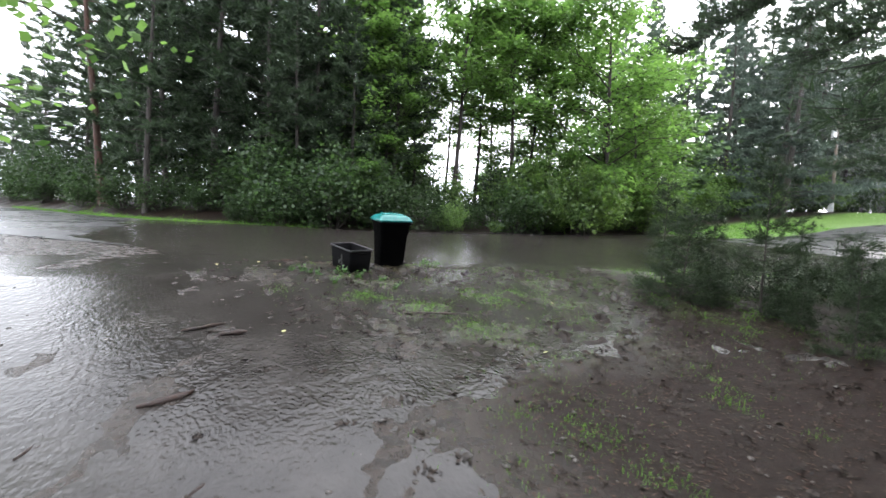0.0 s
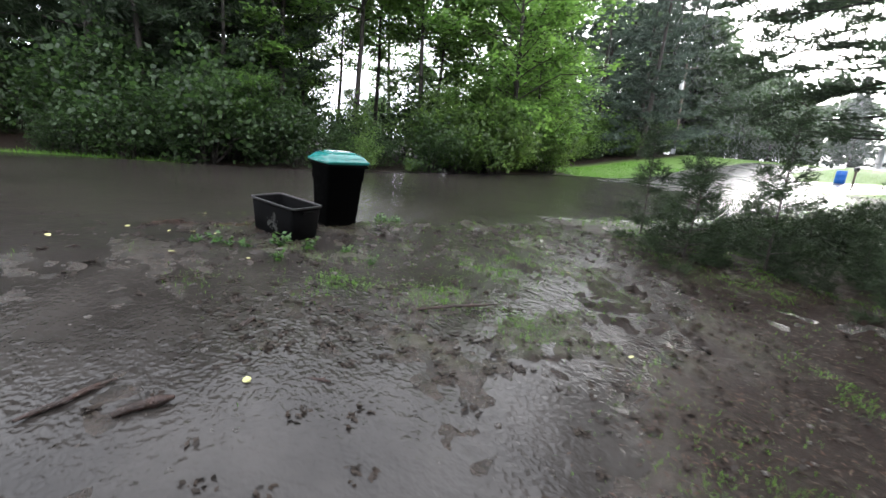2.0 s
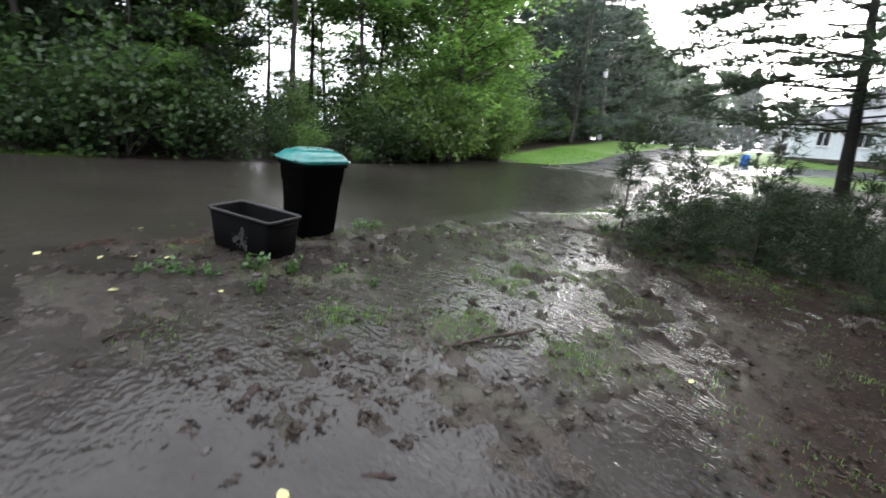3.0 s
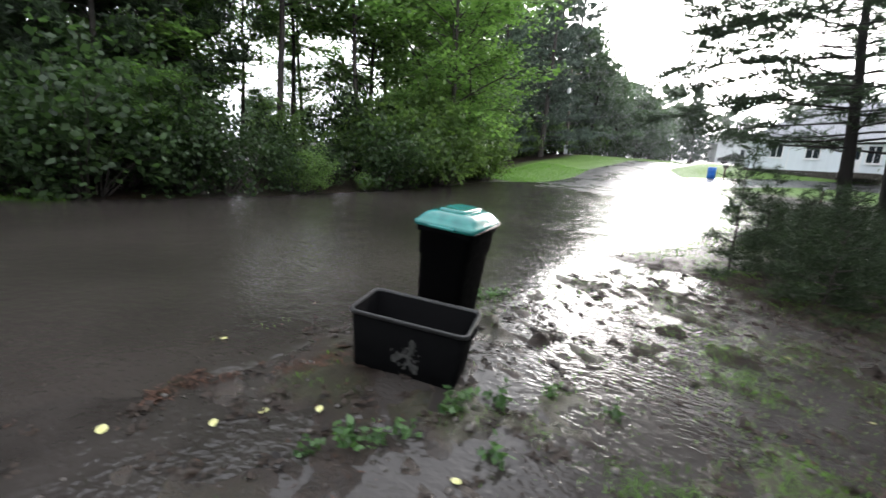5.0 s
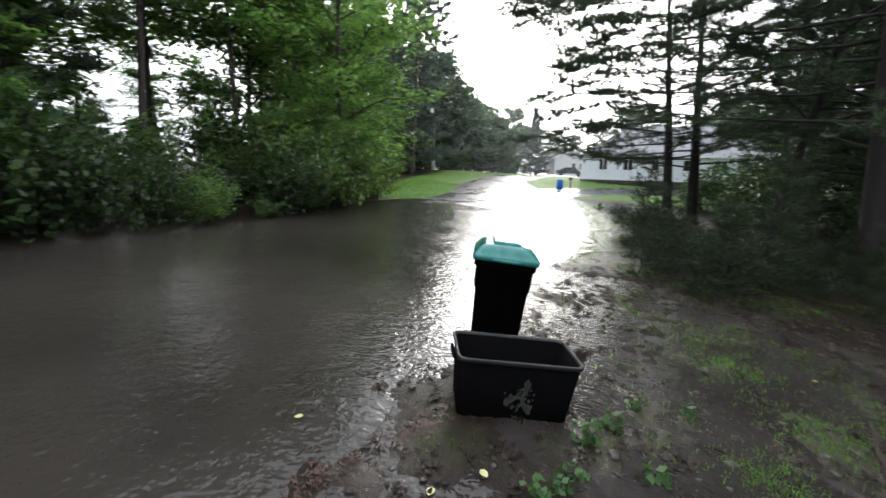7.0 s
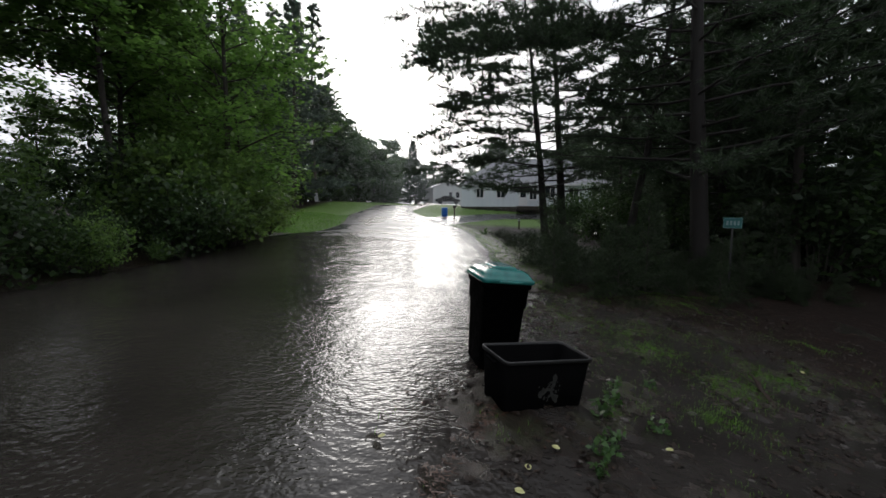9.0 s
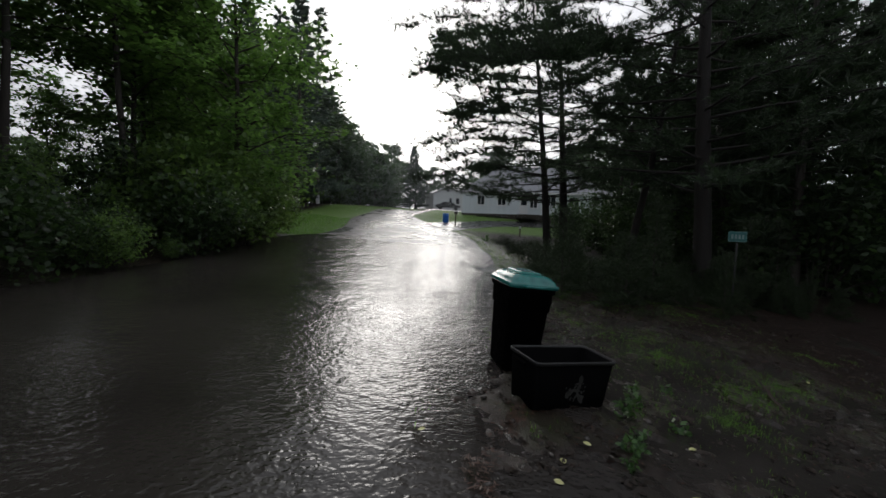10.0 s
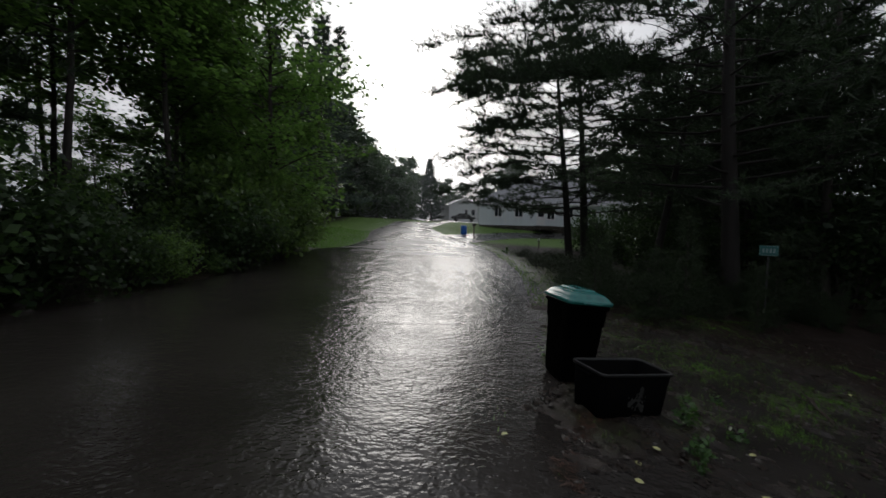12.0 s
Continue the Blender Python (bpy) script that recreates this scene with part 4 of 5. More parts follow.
for k in range(26):
    x, y = 58 + 50 * rs.rand(), 10 - 50 * rs.rand()
    if x < 84 and y > -16:
        continue
    c = again(shr[0], x, y, rs.uniform(0, 360), rs.uniform(1.4, 2.4))
    c["label"], c["group"] = "dense wet shrub at the edge of the distant wood", "shrubs at the bend"


# ---- bins ----
def ring_solid(levels, corner, seg=4, cap_bottom=True, cap_top=True):
    """A solid of rounded rectangles stacked up: rows of (z, half length, half width, corner radius)."""
    V, F, n = [], [], 4 * (seg + 1)
    for z, a, b_, c in levels:
        for q, (sx, sy) in enumerate(((1, 1), (-1, 1), (-1, -1), (1, -1))):
            for k in range(seg + 1):
                th = (q + k / seg) * math.pi / 2
                V.append((sx * (a - c) + c * math.cos(th), sy * (b_ - c) + c * math.sin(th), z))
    for i in range(len(levels) - 1):
        for j in range(n):
            k = (j + 1) % n
            F.append((i * n + j, i * n + k, (i + 1) * n + k, (i + 1) * n + j))
    bm = bmesh.new()
    vs = [bm.verts.new(v) for v in V]
    for f in F:
        bm.faces.new([vs[i] for i in f])
    if cap_bottom:
        bm.faces.new([vs[i] for i in range(n)][::-1])
    if cap_top:
        bm.faces.new([vs[(len(levels) - 1) * n + i] for i in range(n)])
    for f in bm.faces:
        f.smooth = len(f.verts) == 4
    return bm


def wheelie_bin():
    root = empty("rubbish_bin")
    part("body", ring_solid([(0.0, 0.25, 0.185, 0.06), (0.02, 0.265, 0.2, 0.06), (0.62, 0.305, 0.228, 0.06), (0.625, 0.318, 0.24, 0.06), (0.80, 0.328, 0.248, 0.06), (0.805, 0.345, 0.262, 0.05), (0.86, 0.348, 0.265, 0.05)], 0.06, cap_top=True), PLASTIC, root, "black tapered plastic body")
    lid = part("lid", ring_solid([(0.855, 0.372, 0.28, 0.05), (0.89, 0.376, 0.284, 0.05), (0.895, 0.358, 0.268, 0.06), (0.925, 0.338, 0.25, 0.07), (0.955, 0.305, 0.22, 0.08), (0.972, 0.262, 0.18, 0.08), (0.976, 0.22, 0.15, 0.06)], 0.05), TEAL, root, "wet teal plastic lid with a raised centre")
    part("grip", ring_solid([(0.962, 0.23, 0.135, 0.03), (0.992, 0.21, 0.118, 0.03), (0.996, 0.19, 0.1, 0.03)], 0.03), TEAL, lid)
    part("grip", boxed(-0.41, -0.12, 0.862, -0.36, 0.12, 0.884, 0.006), TEAL, lid)
    part("handle", boxed(0.35, -0.2, 0.80, 0.405, 0.2, 0.828, 0.01, 2), PLASTIC, root)
    return root


BIN = tagged(wheelie_bin(), "black plastic rubbish bin with a wet teal lid", "rubbish bin")
BIN.matrix_basis = pose(3.39, 7.45, on_land(3.39, 7.45) - 0.02, 5.0, 0, 5) @ Matrix.Diagonal((0.95, 0.96, 1.06, 1))


def recycling_box():
    root = empty("recycling_box")
    sh = ring_solid([(0.0, 0.36, 0.19, 0.05), (0.015, 0.372, 0.2, 0.05), (0.374, 0.41, 0.224, 0.05), (0.376, 0.402, 0.216, 0.045), (0.03, 0.362, 0.19, 0.04)], 0.05, cap_top=True)
    bmesh.ops.recalc_face_normals(sh, faces=sh.faces)
    part("shell", sh, PLASTIC, root, "black plastic tub, open on top")
    rim = ring_solid([(0.366, 0.408, 0.222, 0.05), (0.366, 0.424, 0.238, 0.055), (0.384, 0.427, 0.241, 0.055), (0.388, 0.424, 0.238, 0.055), (0.388, 0.412, 0.226, 0.05), (0.384, 0.404, 0.218, 0.05), (0.346, 0.4, 0.214, 0.045)], 0.05, cap_bottom=False, cap_top=False)
    part("rim", rim, RIM, root, "scuffed rolled rim with worn pale edge")
    for s in (-1, 1):
        part("handle", boxed(s * 0.432 - 0.012, -0.09, 0.33, s * 0.432 + 0.012, 0.09, 0.35, 0.006), PLASTIC, root)
    # worn print on the long side: three broken arrow shapes and flecks
    rng = np.random.RandomState(4)
    bm = bmesh.new()
    def patch(cx, cz, rr, k):
        vs = []
        for q in range(k):
            th = 2 * math.pi * q / k
            r_ = rr * rng.uniform(0.45, 1.1)
            z = cz + r_ * math.sin(th)
            vs.append(bm.verts.new((cx + r_ * math.cos(th), -(0.2 + 0.022 * (z - 0.015) / 0.335) - 0.004, z)))
        bm.faces.new(vs)
    for a in range(3):
        th = a * 2.09 + 0.9
        for q in range(9):
            r0 = 0.012 + 0.011 * q
            t2 = th + 0.05 * q + rng.uniform(-0.15, 0.15)
            patch(0.03 + r0 * math.cos(t2), 0.19 + r0 * 0.9 * math.sin(t2), 0.012 + 0.002 * q, 8)
    for q in range(34):
        patch(0.03 + rng.normal() * 0.05, 0.185 + rng.normal() * 0.045, rng.uniform(0.005, 0.014), 7)
    tagged(part("print", bm, DECAL, root, "worn white printed symbol"), kind="stuff")
    return root


TUB = tagged(recycling_box(), "empty black recycling box with a worn white print", "recycling box")
# long side faces the road bend; the print looks towards the drive
TUB.matrix_basis = pose(2.56, 7.27, on_land(2.56, 7.27) - 0.08, 5.0, 0, 0) @ pose(0, 0, 0, 0, 0, -76) @ Matrix.Diagonal((1, 1, 1.3, 1))

# ---- address sign ----
def address_sign():
    root = empty("address_sign")
    part("post", boxed(-0.02, -0.02, -0.3, 0.02, 0.02, 1.95, 0.004), DARK, root)
    panel = part("panel", boxed(-0.036, -0.18, 1.70, -0.022, 0.18, 1.94, 0.004), SIGN, root, "teal panel with a pale border")
    for a in ((-0.17, 1.71, 0.17, 1.716), (-0.17, 1.924, 0.17, 1.93), (-0.17, 1.71, -0.164, 1.93), (0.164, 1.71, 0.17, 1.93)):
        part("border", boxed(-0.039, a[0], a[1], -0.035, a[2], a[3]), FADED, panel)
    for k in range(4):
        part("bar", boxed(-0.039, -0.125 + k * 0.068, 1.77, -0.035, -0.085 + k * 0.068, 1.87), FADED, panel)
    return root


sg = tagged(address_sign(), "teal address sign on a thin post among the pines", "sign")
sg.matrix_basis = pose(7.83, 0.96, 1.35 - 1.82, 0, 0, -40)


# ---- barrel, mail post, pole ----
def barrel():
    root = empty("barrel")
    bm = bmesh.new()
    prof = [(0.0, 0.27), (0.02, 0.285), (0.25, 0.292), (0.27, 0.302), (0.29, 0.292), (0.58, 0.292), (0.6, 0.302), (0.62, 0.292), (0.85, 0.285), (0.88, 0.27), (0.88, 0.25), (0.865, 0.245)]
    n = 28
    rows = [[bm.verts.new((r * math.cos(2 * math.pi * k / n), r * math.sin(2 * math.pi * k / n), z)) for k in range(n)] for z, r in prof]
    for a, b_ in zip(rows[:-1], rows[1:]):
        for k in range(n):
            bm.faces.new((a[k], a[(k + 1) % n], b_[(k + 1) % n], b_[k])).smooth = True
    bm.faces.new(rows[0][::-1])
    bm.faces.new(rows[-1])
    part("drum", bm, BLUE, root)
    c = cylinder(0.035, 0.035, 0.86, 0.885, 12)
    bmesh.ops.translate(c, verts=c.verts, vec=(0.15, 0, 0))
    part("bung", c, DARK, root)
    return root


br = tagged(barrel(), "blue plastic barrel standing on the lawn", "barrel")
br.matrix_basis = pose(40.2, 4.05, on_land(40.2, 4.05) - 0.02, 0, 0, 10)


def mail_post():
    root = empty("mailbox")
    part("post", boxed(-0.05, -0.05, -0.2, 0.05, 0.05, 1.15, 0.01), GREYWOOD, root)
    part("arm", boxed(-0.3, -0.04, 1.02, 0.28, 0.04, 1.1, 0.008), GREYWOOD, root)
    bm = boxed(-0.3, -0.09, 1.1, 0.24, 0.09, 1.3, 0.06, 3)
    b_ = part("box", bm, DARK, root, "dark metal letterbox")
    part("flag", boxed(0.0, 0.092, 1.16, 0.03, 0.1, 1.34), WHITE, b_)
    return root


mp = tagged(mail_post(), "dark mailbox on a wooden post at the lawn's edge", "mailbox")
mp.matrix_basis = pose(38.4, 3.3, on_land(38.4, 3.3), 0, 0, 20)


def utility_pole():
    root = empty("utility_pole")
    V, F = tubes([(np.array([(0, 0, -0.3), (0, 0, 4), (0, 0, 9.2)]), np.array([0.15, 0.13, 0.1]))], 12)
    part("pole", mesh_of("pole", V, F, GREYWOOD, True), GREYWOOD, root, "weathered wooden pole")
    part("crossarm", boxed(-0.05, -1.1, 8.6, 0.05, 1.1, 8.72, 0.01), GREYWOOD, root)
    for y in (-1.0, -0.4, 0.4, 1.0):
        c = cylinder(0.04, 0.03, 8.72, 8.88, 8)
        bmesh.ops.translate(c, verts=c.verts, vec=(0, y, 0))
        part("insulator", c, WHITE, root)
    c = cylinder(0.2, 0.2, 6.6, 7.5, 16, 0.03)
    bmesh.ops.translate(c, verts=c.verts, vec=(-0.3, 0.1, 0))
    part("transformer", c, WHITE, root, "pale grey transformer can")
    part("meter_box", boxed(-0.32, -0.2, 0.0, -0.14, 0.2, 1.0, 0.02), WHITE, root, "white box at the foot of the pole")
    return root


pl = tagged(utility_pole(), "wooden utility pole leaning slightly at the lawn's edge", "utility pole")
pl.matrix_basis = pose(50.2, 18.2, on_land(50.2, 18.2), -2.5, 0, 0)


# ---- houses ----
def window(parent, x, y, z, w, h, mull=1):
    """A window in a wall that looks along -x."""
    root = part("window", boxed(x - 0.05, y - w / 2, z, x + 0.03, y + w / 2, z + h, 0.004), WHITE, parent, "white framed window")
    n = mull + 1
    pw = (w - 0.16 - 0.06 * mull) / n
    for k in range(n):
        y0 = y - w / 2 + 0.08 + k * (pw + 0.06)
        part("pane", boxed(x - 0.056, y0, z + 0.08, x - 0.048, y0 + pw, z + h - 0.08), GLASS, root)
    part("sill", boxed(x - 0.1, y - w / 2 - 0.05, z - 0.05, x, y + w / 2 + 0.05, z, 0.006), WHITE, root)
    return root


def grey_house():
    root = empty("house")
    L, D, H = 17.0, 8.0, 2.5
    part("foundation", boxed(0.03, -L + 0.03, -0.8, D - 0.03, -0.03, 0.02), STONE, root)
    wall = part("wall", boxed(0.04, -L + 0.04, 0.02, D - 0.04, -0.04, H), SIDING, root, "pale grey lap-sided wall")
    k, z = 0, 0.02
    board = None
    while z < H - 0.05:
        bm = bmesh.new()
        v = [bm.verts.new(p) for p in ((0.04, 0.0, 0), (0.005, 0.0, 0), (0.03, 0.0, 0.148), (0.04, 0.0, 0.148), (0.04, -L, 0), (0.005, -L, 0), (0.03, -L, 0.148), (0.04, -L, 0.148))]
        for f in ((0, 1, 2, 3), (7, 6, 5, 4), (1, 5, 6, 2), (0, 4, 5, 1), (3, 2, 6, 7)):
            bm.faces.new([v[i] for i in f])
        if board is None:
            board = part("siding_board", bm, SIDING, wall)
        else:
            bm.free()
            c = new("siding_board", board.data)
            c.parent = wall
            c.location = (0, 0, z - 0.02)
        z += 0.15
    for y in (-0.06, -3.0, -L + 0.0):
        part("corner_board", boxed(-0.012, y, 0.0, 0.06, y + 0.07, H), WHITE, root)
    o = 0.25
    bm = bmesh.new()
    e = [(-o, o, H), (-o, -L - o, H), (D + o, -L - o, H), (D + o, o, H)]
    r_ = [(D / 2, -4.6, H + 3.3), (D / 2, -L + 4.6, H + 3.3)]
    v = [bm.verts.new(p) for p in e + r_]
    for f in ((0, 4, 5, 1), (1, 5, 2), (2, 5, 4, 3), (3, 4, 0), (3, 0, 1, 2)):
        bm.faces.new([v[i] for i in f])
    bmesh.ops.recalc_face_normals(bm, faces=bm.faces)
    roof = part("roof", bm, ROOF, root, "grey shingle hip roof")
    part("fascia", boxed(-o - 0.03, -L - o, H - 0.16, -o, o, H + 0.02), WHITE, root)
    window(root, 0.0, -2.15, 0.95, 0.9, 1.15)
    window(root, 0.0, -4.5, 0.95, 1.0, 1.2)
    window(root, 0.0, -8.1, 0.75, 0.9, 1.4)
    window(root, 0.0, -10.0, 1.0, 1.2, 1.15)
    window(root, 0.0, -12.6, 1.0, 1.2, 1.15)
    for y in (-7.0,):
        d = part("door", boxed(-0.05, y - 0.47, 0.1, 0.03, y + 0.47, 2.13, 0.005), WHITE, root, "white door with glass upper half")
        part("pane", boxed(-0.057, y - 0.32, 1.05, -0.049, y + 0.32, 1.98), GLASS, d)
        part("knob", boxed(-0.1, y + 0.36, 1.0, -0.05, y + 0.41, 1.05, 0.01), DARK, d)
    part("step", boxed(-1.3, -8.6, -0.4, 0.0, -6.2, 0.04, 0.02), STONE, root)
    return root


h1 = tagged(grey_house(), "pale grey sided bungalow with a shingle hip roof", "house")
h1.matrix_basis = pose(46.3, 1.55, 1.92, 0, 0, -8)
for k in range(3):
    c = again(low, 45.5, -0.4 - k * 1.0, 40 * k, 0.5)
    c["label"] = "small clipped shrub at the foot of the house"


def gable_house():
    root = empty("house")
    W, D, H, R = 5.4, 9.0, 2.4, 1.15
    bm = bmesh.new()
    f1 = [bm.verts.new(p) for p in ((0, 0, -1), (0, -W, -1), (0, -W, H), (0, -W / 2, H + R), (0, 0, H))]
    f2 = [bm.verts.new(p) for p in ((D, 0, -1), (D, -W, -1), (D, -W, H), (D, -W / 2, H + R), (D, 0, H))]
    bm.faces.new(f1)
    bm.faces.new(f2[::-1])
    for i in range(5):
        j = (i + 1) % 5
        bm.faces.new((f1[j], f1[i], f2[i], f2[j]))
    bmesh.ops.recalc_face_normals(bm, faces=bm.faces)
    part("wall", bm, SIDING_2, root, "pale beige walls")
    for s, y0 in ((1, 0.4), (-1, -W - 0.4)):
        bm = bmesh.new()
        zt, zl = H + R + 0.08, H + 0.08 - R * 0.4 / (W / 2)
        v = [bm.verts.new(p) for p in ((-0.4, y0, zl), (-0.4, -W / 2, zt), (D + 0.4, -W / 2, zt), (D + 0.4, y0, zl), (-0.4, y0, zl + 0.12), (-0.4, -W / 2, zt + 0.12), (D + 0.4, -W / 2, zt + 0.12), (D + 0.4, y0, zl + 0.12))]
        for f in ((0, 1, 2, 3), (4, 7, 6, 5), (0, 4, 5, 1), (3, 2, 6, 7), (0, 3, 7, 4), (1, 5, 6, 2)):
            bm.faces.new([v[i] for i in f])
        bmesh.ops.recalc_face_normals(bm, faces=bm.faces)
        part("roof", bm, ROOF_2, root, "pale metal roof slope")
    window(root, 0.0, -3.2, 0.5, 0.7, 1.2, 0)
    window(root, 0.0, -4.5, 0.5, 0.8, 1.2, 0)
    part("vent", boxed(-0.03, -W / 2 - 0.25, H + 0.3, 0.0, -W / 2 + 0.25, H + 0.8), DARK, root)
    return root


h2 = tagged(gable_house(), "small beige house with a pale gabled metal roof", "house")
h2.matrix_basis = pose(74.5, 2.5, 3.05, 0, 0, 5)


def car():
    root = empty("car")
    bm = bmesh.new()
    prof = [(-2.1, 0.45), (-2.15, 0.75), (-1.3, 0.92), (-0.6, 1.38), (0.7, 1.42), (1.5, 0.98), (2.1, 0.9), (2.15, 0.45)]
    a = [bm.verts.new((x, -0.82, z)) for x, z in prof]
    c = [bm.verts.new((x, 0.82, z)) for x, z in prof]
    bm.faces.new(a[::-1])
    bm.faces.new(c)
    for i in range(len(prof)):
        j = (i + 1) % len(prof)
        bm.faces.new((a[i], a[j], c[j], c[i]))
    bmesh.ops.recalc_face_normals(bm, faces=bm.faces)
    bmesh.ops.bevel(bm, geom=bm.edges[:], offset=0.06, segments=2, affect="EDGES")
    body = part("body", bm, DARK, root, "dark car body")
    part("windscreen", boxed(-1.1, -0.7, 1.0, -0.7, 0.7, 1.25, 0.03), GLASS, body)
    for x in (-1.35, 1.35):
        for y in (-0.8, 0.8):
            w = cylinder(0.32, 0.32, -0.1, 0.1, 18, 0.03)
            bmesh.ops.rotate(w, verts=w.verts, cent=(0, 0, 0), matrix=Matrix.Rotation(math.pi / 2, 3, "X"))
            bmesh.ops.translate(w, verts=w.verts, vec=(x, y, 0.32))
            part("wheel", w, DARK, root)
    return root


cr = tagged(car(), "dark car parked in front of the beige house", "car")
cr.matrix_basis = pose(71, 0.2, on_land(71, 0.2), 0, 0, 80)


# ---- small things on the ground ----
def stick(seed, length, r, name="stick"):
    rng = np.random.RandomState(seed)
    p = curve_path((-length / 2, 0, 0), (1, 0, 0), length, 7, rng, 0, 0.14)
    p[:, 2] = np.abs(p[:, 2]) * 0.3
    rad = r * np.array([0.5, 0.9, 1.0, 0.95, 1.05, 0.8, 0.4]) * rng.uniform(0.85, 1.15, 7)
    paths = [(p, rad)]
    for k in range(2):
        paths.append((curve_path(p[2 + 2 * k], (0.6, rng.choice([-1, 1]) * 0.8, 0.1), length * 0.2, 4, rng, 0, 0.1), r * np.array([0.5, 0.4, 0.3, 0.15])))
    V, F = tubes(paths, 7)
    V[:, 2] *= 0.75
    return new(name, mesh_of(name, V, F, STICKM, True))


for i, (x, y, tn, L, r, lab) in enumerate([(0.10, 3.25, -8, 0.42, 0.035, "wet red-brown strip of bark on the drive"), (0.57, 4.58, 10, 0.30, 0.034, "short red-brown piece of bark in the water"), (0.26, 4.84, 28, 0.46, 0.02, "thin dark stick lying in the water"),
                                           (1.37, 5.22, 20, 0.18, 0.026, "small lump of bark in the mud"), (0.35, 2.2, 40, 0.25, 0.018, "thin dark stick lying in the water"), (-0.6, 3.0, 60, 0.3, 0.014, "thin dark stick lying in the water"),
                                           (1.5, 4.35, -20, 0.2, 0.016, "thin dark stick lying in the water"), (3.05, 4.55, -32, 0.9, 0.02, "mossy dark twig among the turf")]):
    s = stick(200 + i, L, r)
    tagged(s, lab, "stick", "sticks on the drive")
    s.matrix_basis = pose(x, y, on_land(x, y) + r * 0.5, 0, 0, tn)


def fallen_leaf():
    bm = bmesh.new()
    pts = [(-0.05, 0), (-0.03, 0.028), (0.0, 0.036), (0.035, 0.022), (0.055, 0.0), (0.035, -0.022), (0.0, -0.036), (-0.03, -0.028)]
    vs = [bm.verts.new((x, y, 0.006 + 2.5 * y * y)) for x, y in pts]
    mid = [bm.verts.new((x, 0, 0.003)) for x in (-0.02, 0.02)]
    bm.faces.new((vs[0], mid[0], vs[2], vs[1]))
    bm.faces.new((mid[0], mid[1], vs[3], vs[2]))
    bm.faces.new((mid[1], vs[4], vs[3]))
    bm.faces.new((vs[0], vs[7], vs[6], mid[0]))
    bm.faces.new((mid[0], vs[6], vs[5], mid[1]))
    bm.faces.new((mid[1], vs[5], vs[4]))
    me = bpy.data.meshes.new("fallen_leaf")
    bm.to_mesh(me)
    bm.free()
    me.materials.append(YELLOW)
    return new("fallen_leaf", me)


lf = tagged(fallen_leaf(), "pale yellow fallen leaf on the wet ground", "leaf", "fallen leaves")
spots = [(1.57, 7.6), (1.94, 8.53), (1.66, 8.62), (1.35, 7.72), (1.81, 6.48), (1.1, 4.52), (2.2, 8.75), (1.0, 8.1), (1.2, 6.9), (2.9, 8.6), (4.4, 4.2), (3.9, 3.2), (0.3, 7.9), (5.2, 4.6), (1.75, 7.35)]
for i, (x, y) in enumerate(spots):
    o = lf if i == 0 else copy_thing(lf, Matrix())
    o.matrix_basis = pose(x, y, max(on_land(x, y), float(height(x, y)) + 0.0) + 0.012, rs.uniform(-12, 12), rs.uniform(-12, 12), rs.uniform(0, 360)) @ Matrix.Diagonal((*(rs.uniform(0.5, 0.8),) * 3, 1))


def weed(seed, n, r, h, leaf):
    rng = np.random.RandomState(seed)
    root = empty("weed")
    paths, C = [], []
    for i in range(n):
        th = rng.uniform(0, 6.28)
        p = curve_path((0, 0, -0.02), (math.cos(th) * rng.uniform(0.2, 1.2), math.sin(th) * rng.uniform(0.2, 1.2), 1), h * rng.uniform(0.6, 1.1), 4, rng, -0.05, 0.12)
        paths.append((p, np.linspace(0.004, 0.002, 4)))
        C += [p[1], p[2], p[3], p[3] + rng.normal(size=3) * 0.02]
    V, F = tubes(paths, 4)
    part("stalk", mesh_of("stalk", V, F, WEED), WEED, root)["kind"] = "stuff"
    V, F = leaves(rng, np.array(C) + rng.normal(size=(len(C), 3)) * 0.015, leaf, leaf * 0.7, 0.6)
    part("foliage", mesh_of("foliage", V, F, WEED), WEED, root)
    return root


w0 = tagged(weed(7, 9, 0.1, 0.16, 0.07), "small green weed growing out of the mud", "weed", "weeds in the yard")
stand(w0, 2.28, 6.72, 0, 1.0, on_land(2.28, 6.72))
for x, y, s in [(1.78, 6.96, 0.6), (1.9, 6.86, 0.7), (1.65, 7.05, 0.8), (2.55, 6.55, 0.9), (1.5, 7.15, 0.6), (2.1, 6.4, 0.8), (2.9, 6.3, 0.6), (4.2, 7.4, 0.9), (4.4, 7.3, 0.7), (3.0, 5.9, 0.7)]:
    c = again(w0, x, y, rs.uniform(0, 360), s)
    c.location.z = on_land(x, y)

sprout = again(w0, 28.6, 2.4, 30, 3.2)
sprout["label"], sprout["group"] = "bright yellow-green sprout at the road edge", "plants at the road edge"


def marker_post():
    root = empty("marker_post")
    part("post", boxed(-0.05, -0.05, -0.3, 0.05, 0.05, 0.75, 0.008), GREYWOOD, root)
    part("cap", boxed(-0.07, -0.07, 0.7, 0.07, 0.07, 0.9, 0.015), WHITE, root, "white painted top")
    return root


mk = tagged(marker_post(), "short post with a white top beside the driveway", "post")
mk.matrix_basis = pose(33.0, -1.4, on_land(33.0, -1.4))

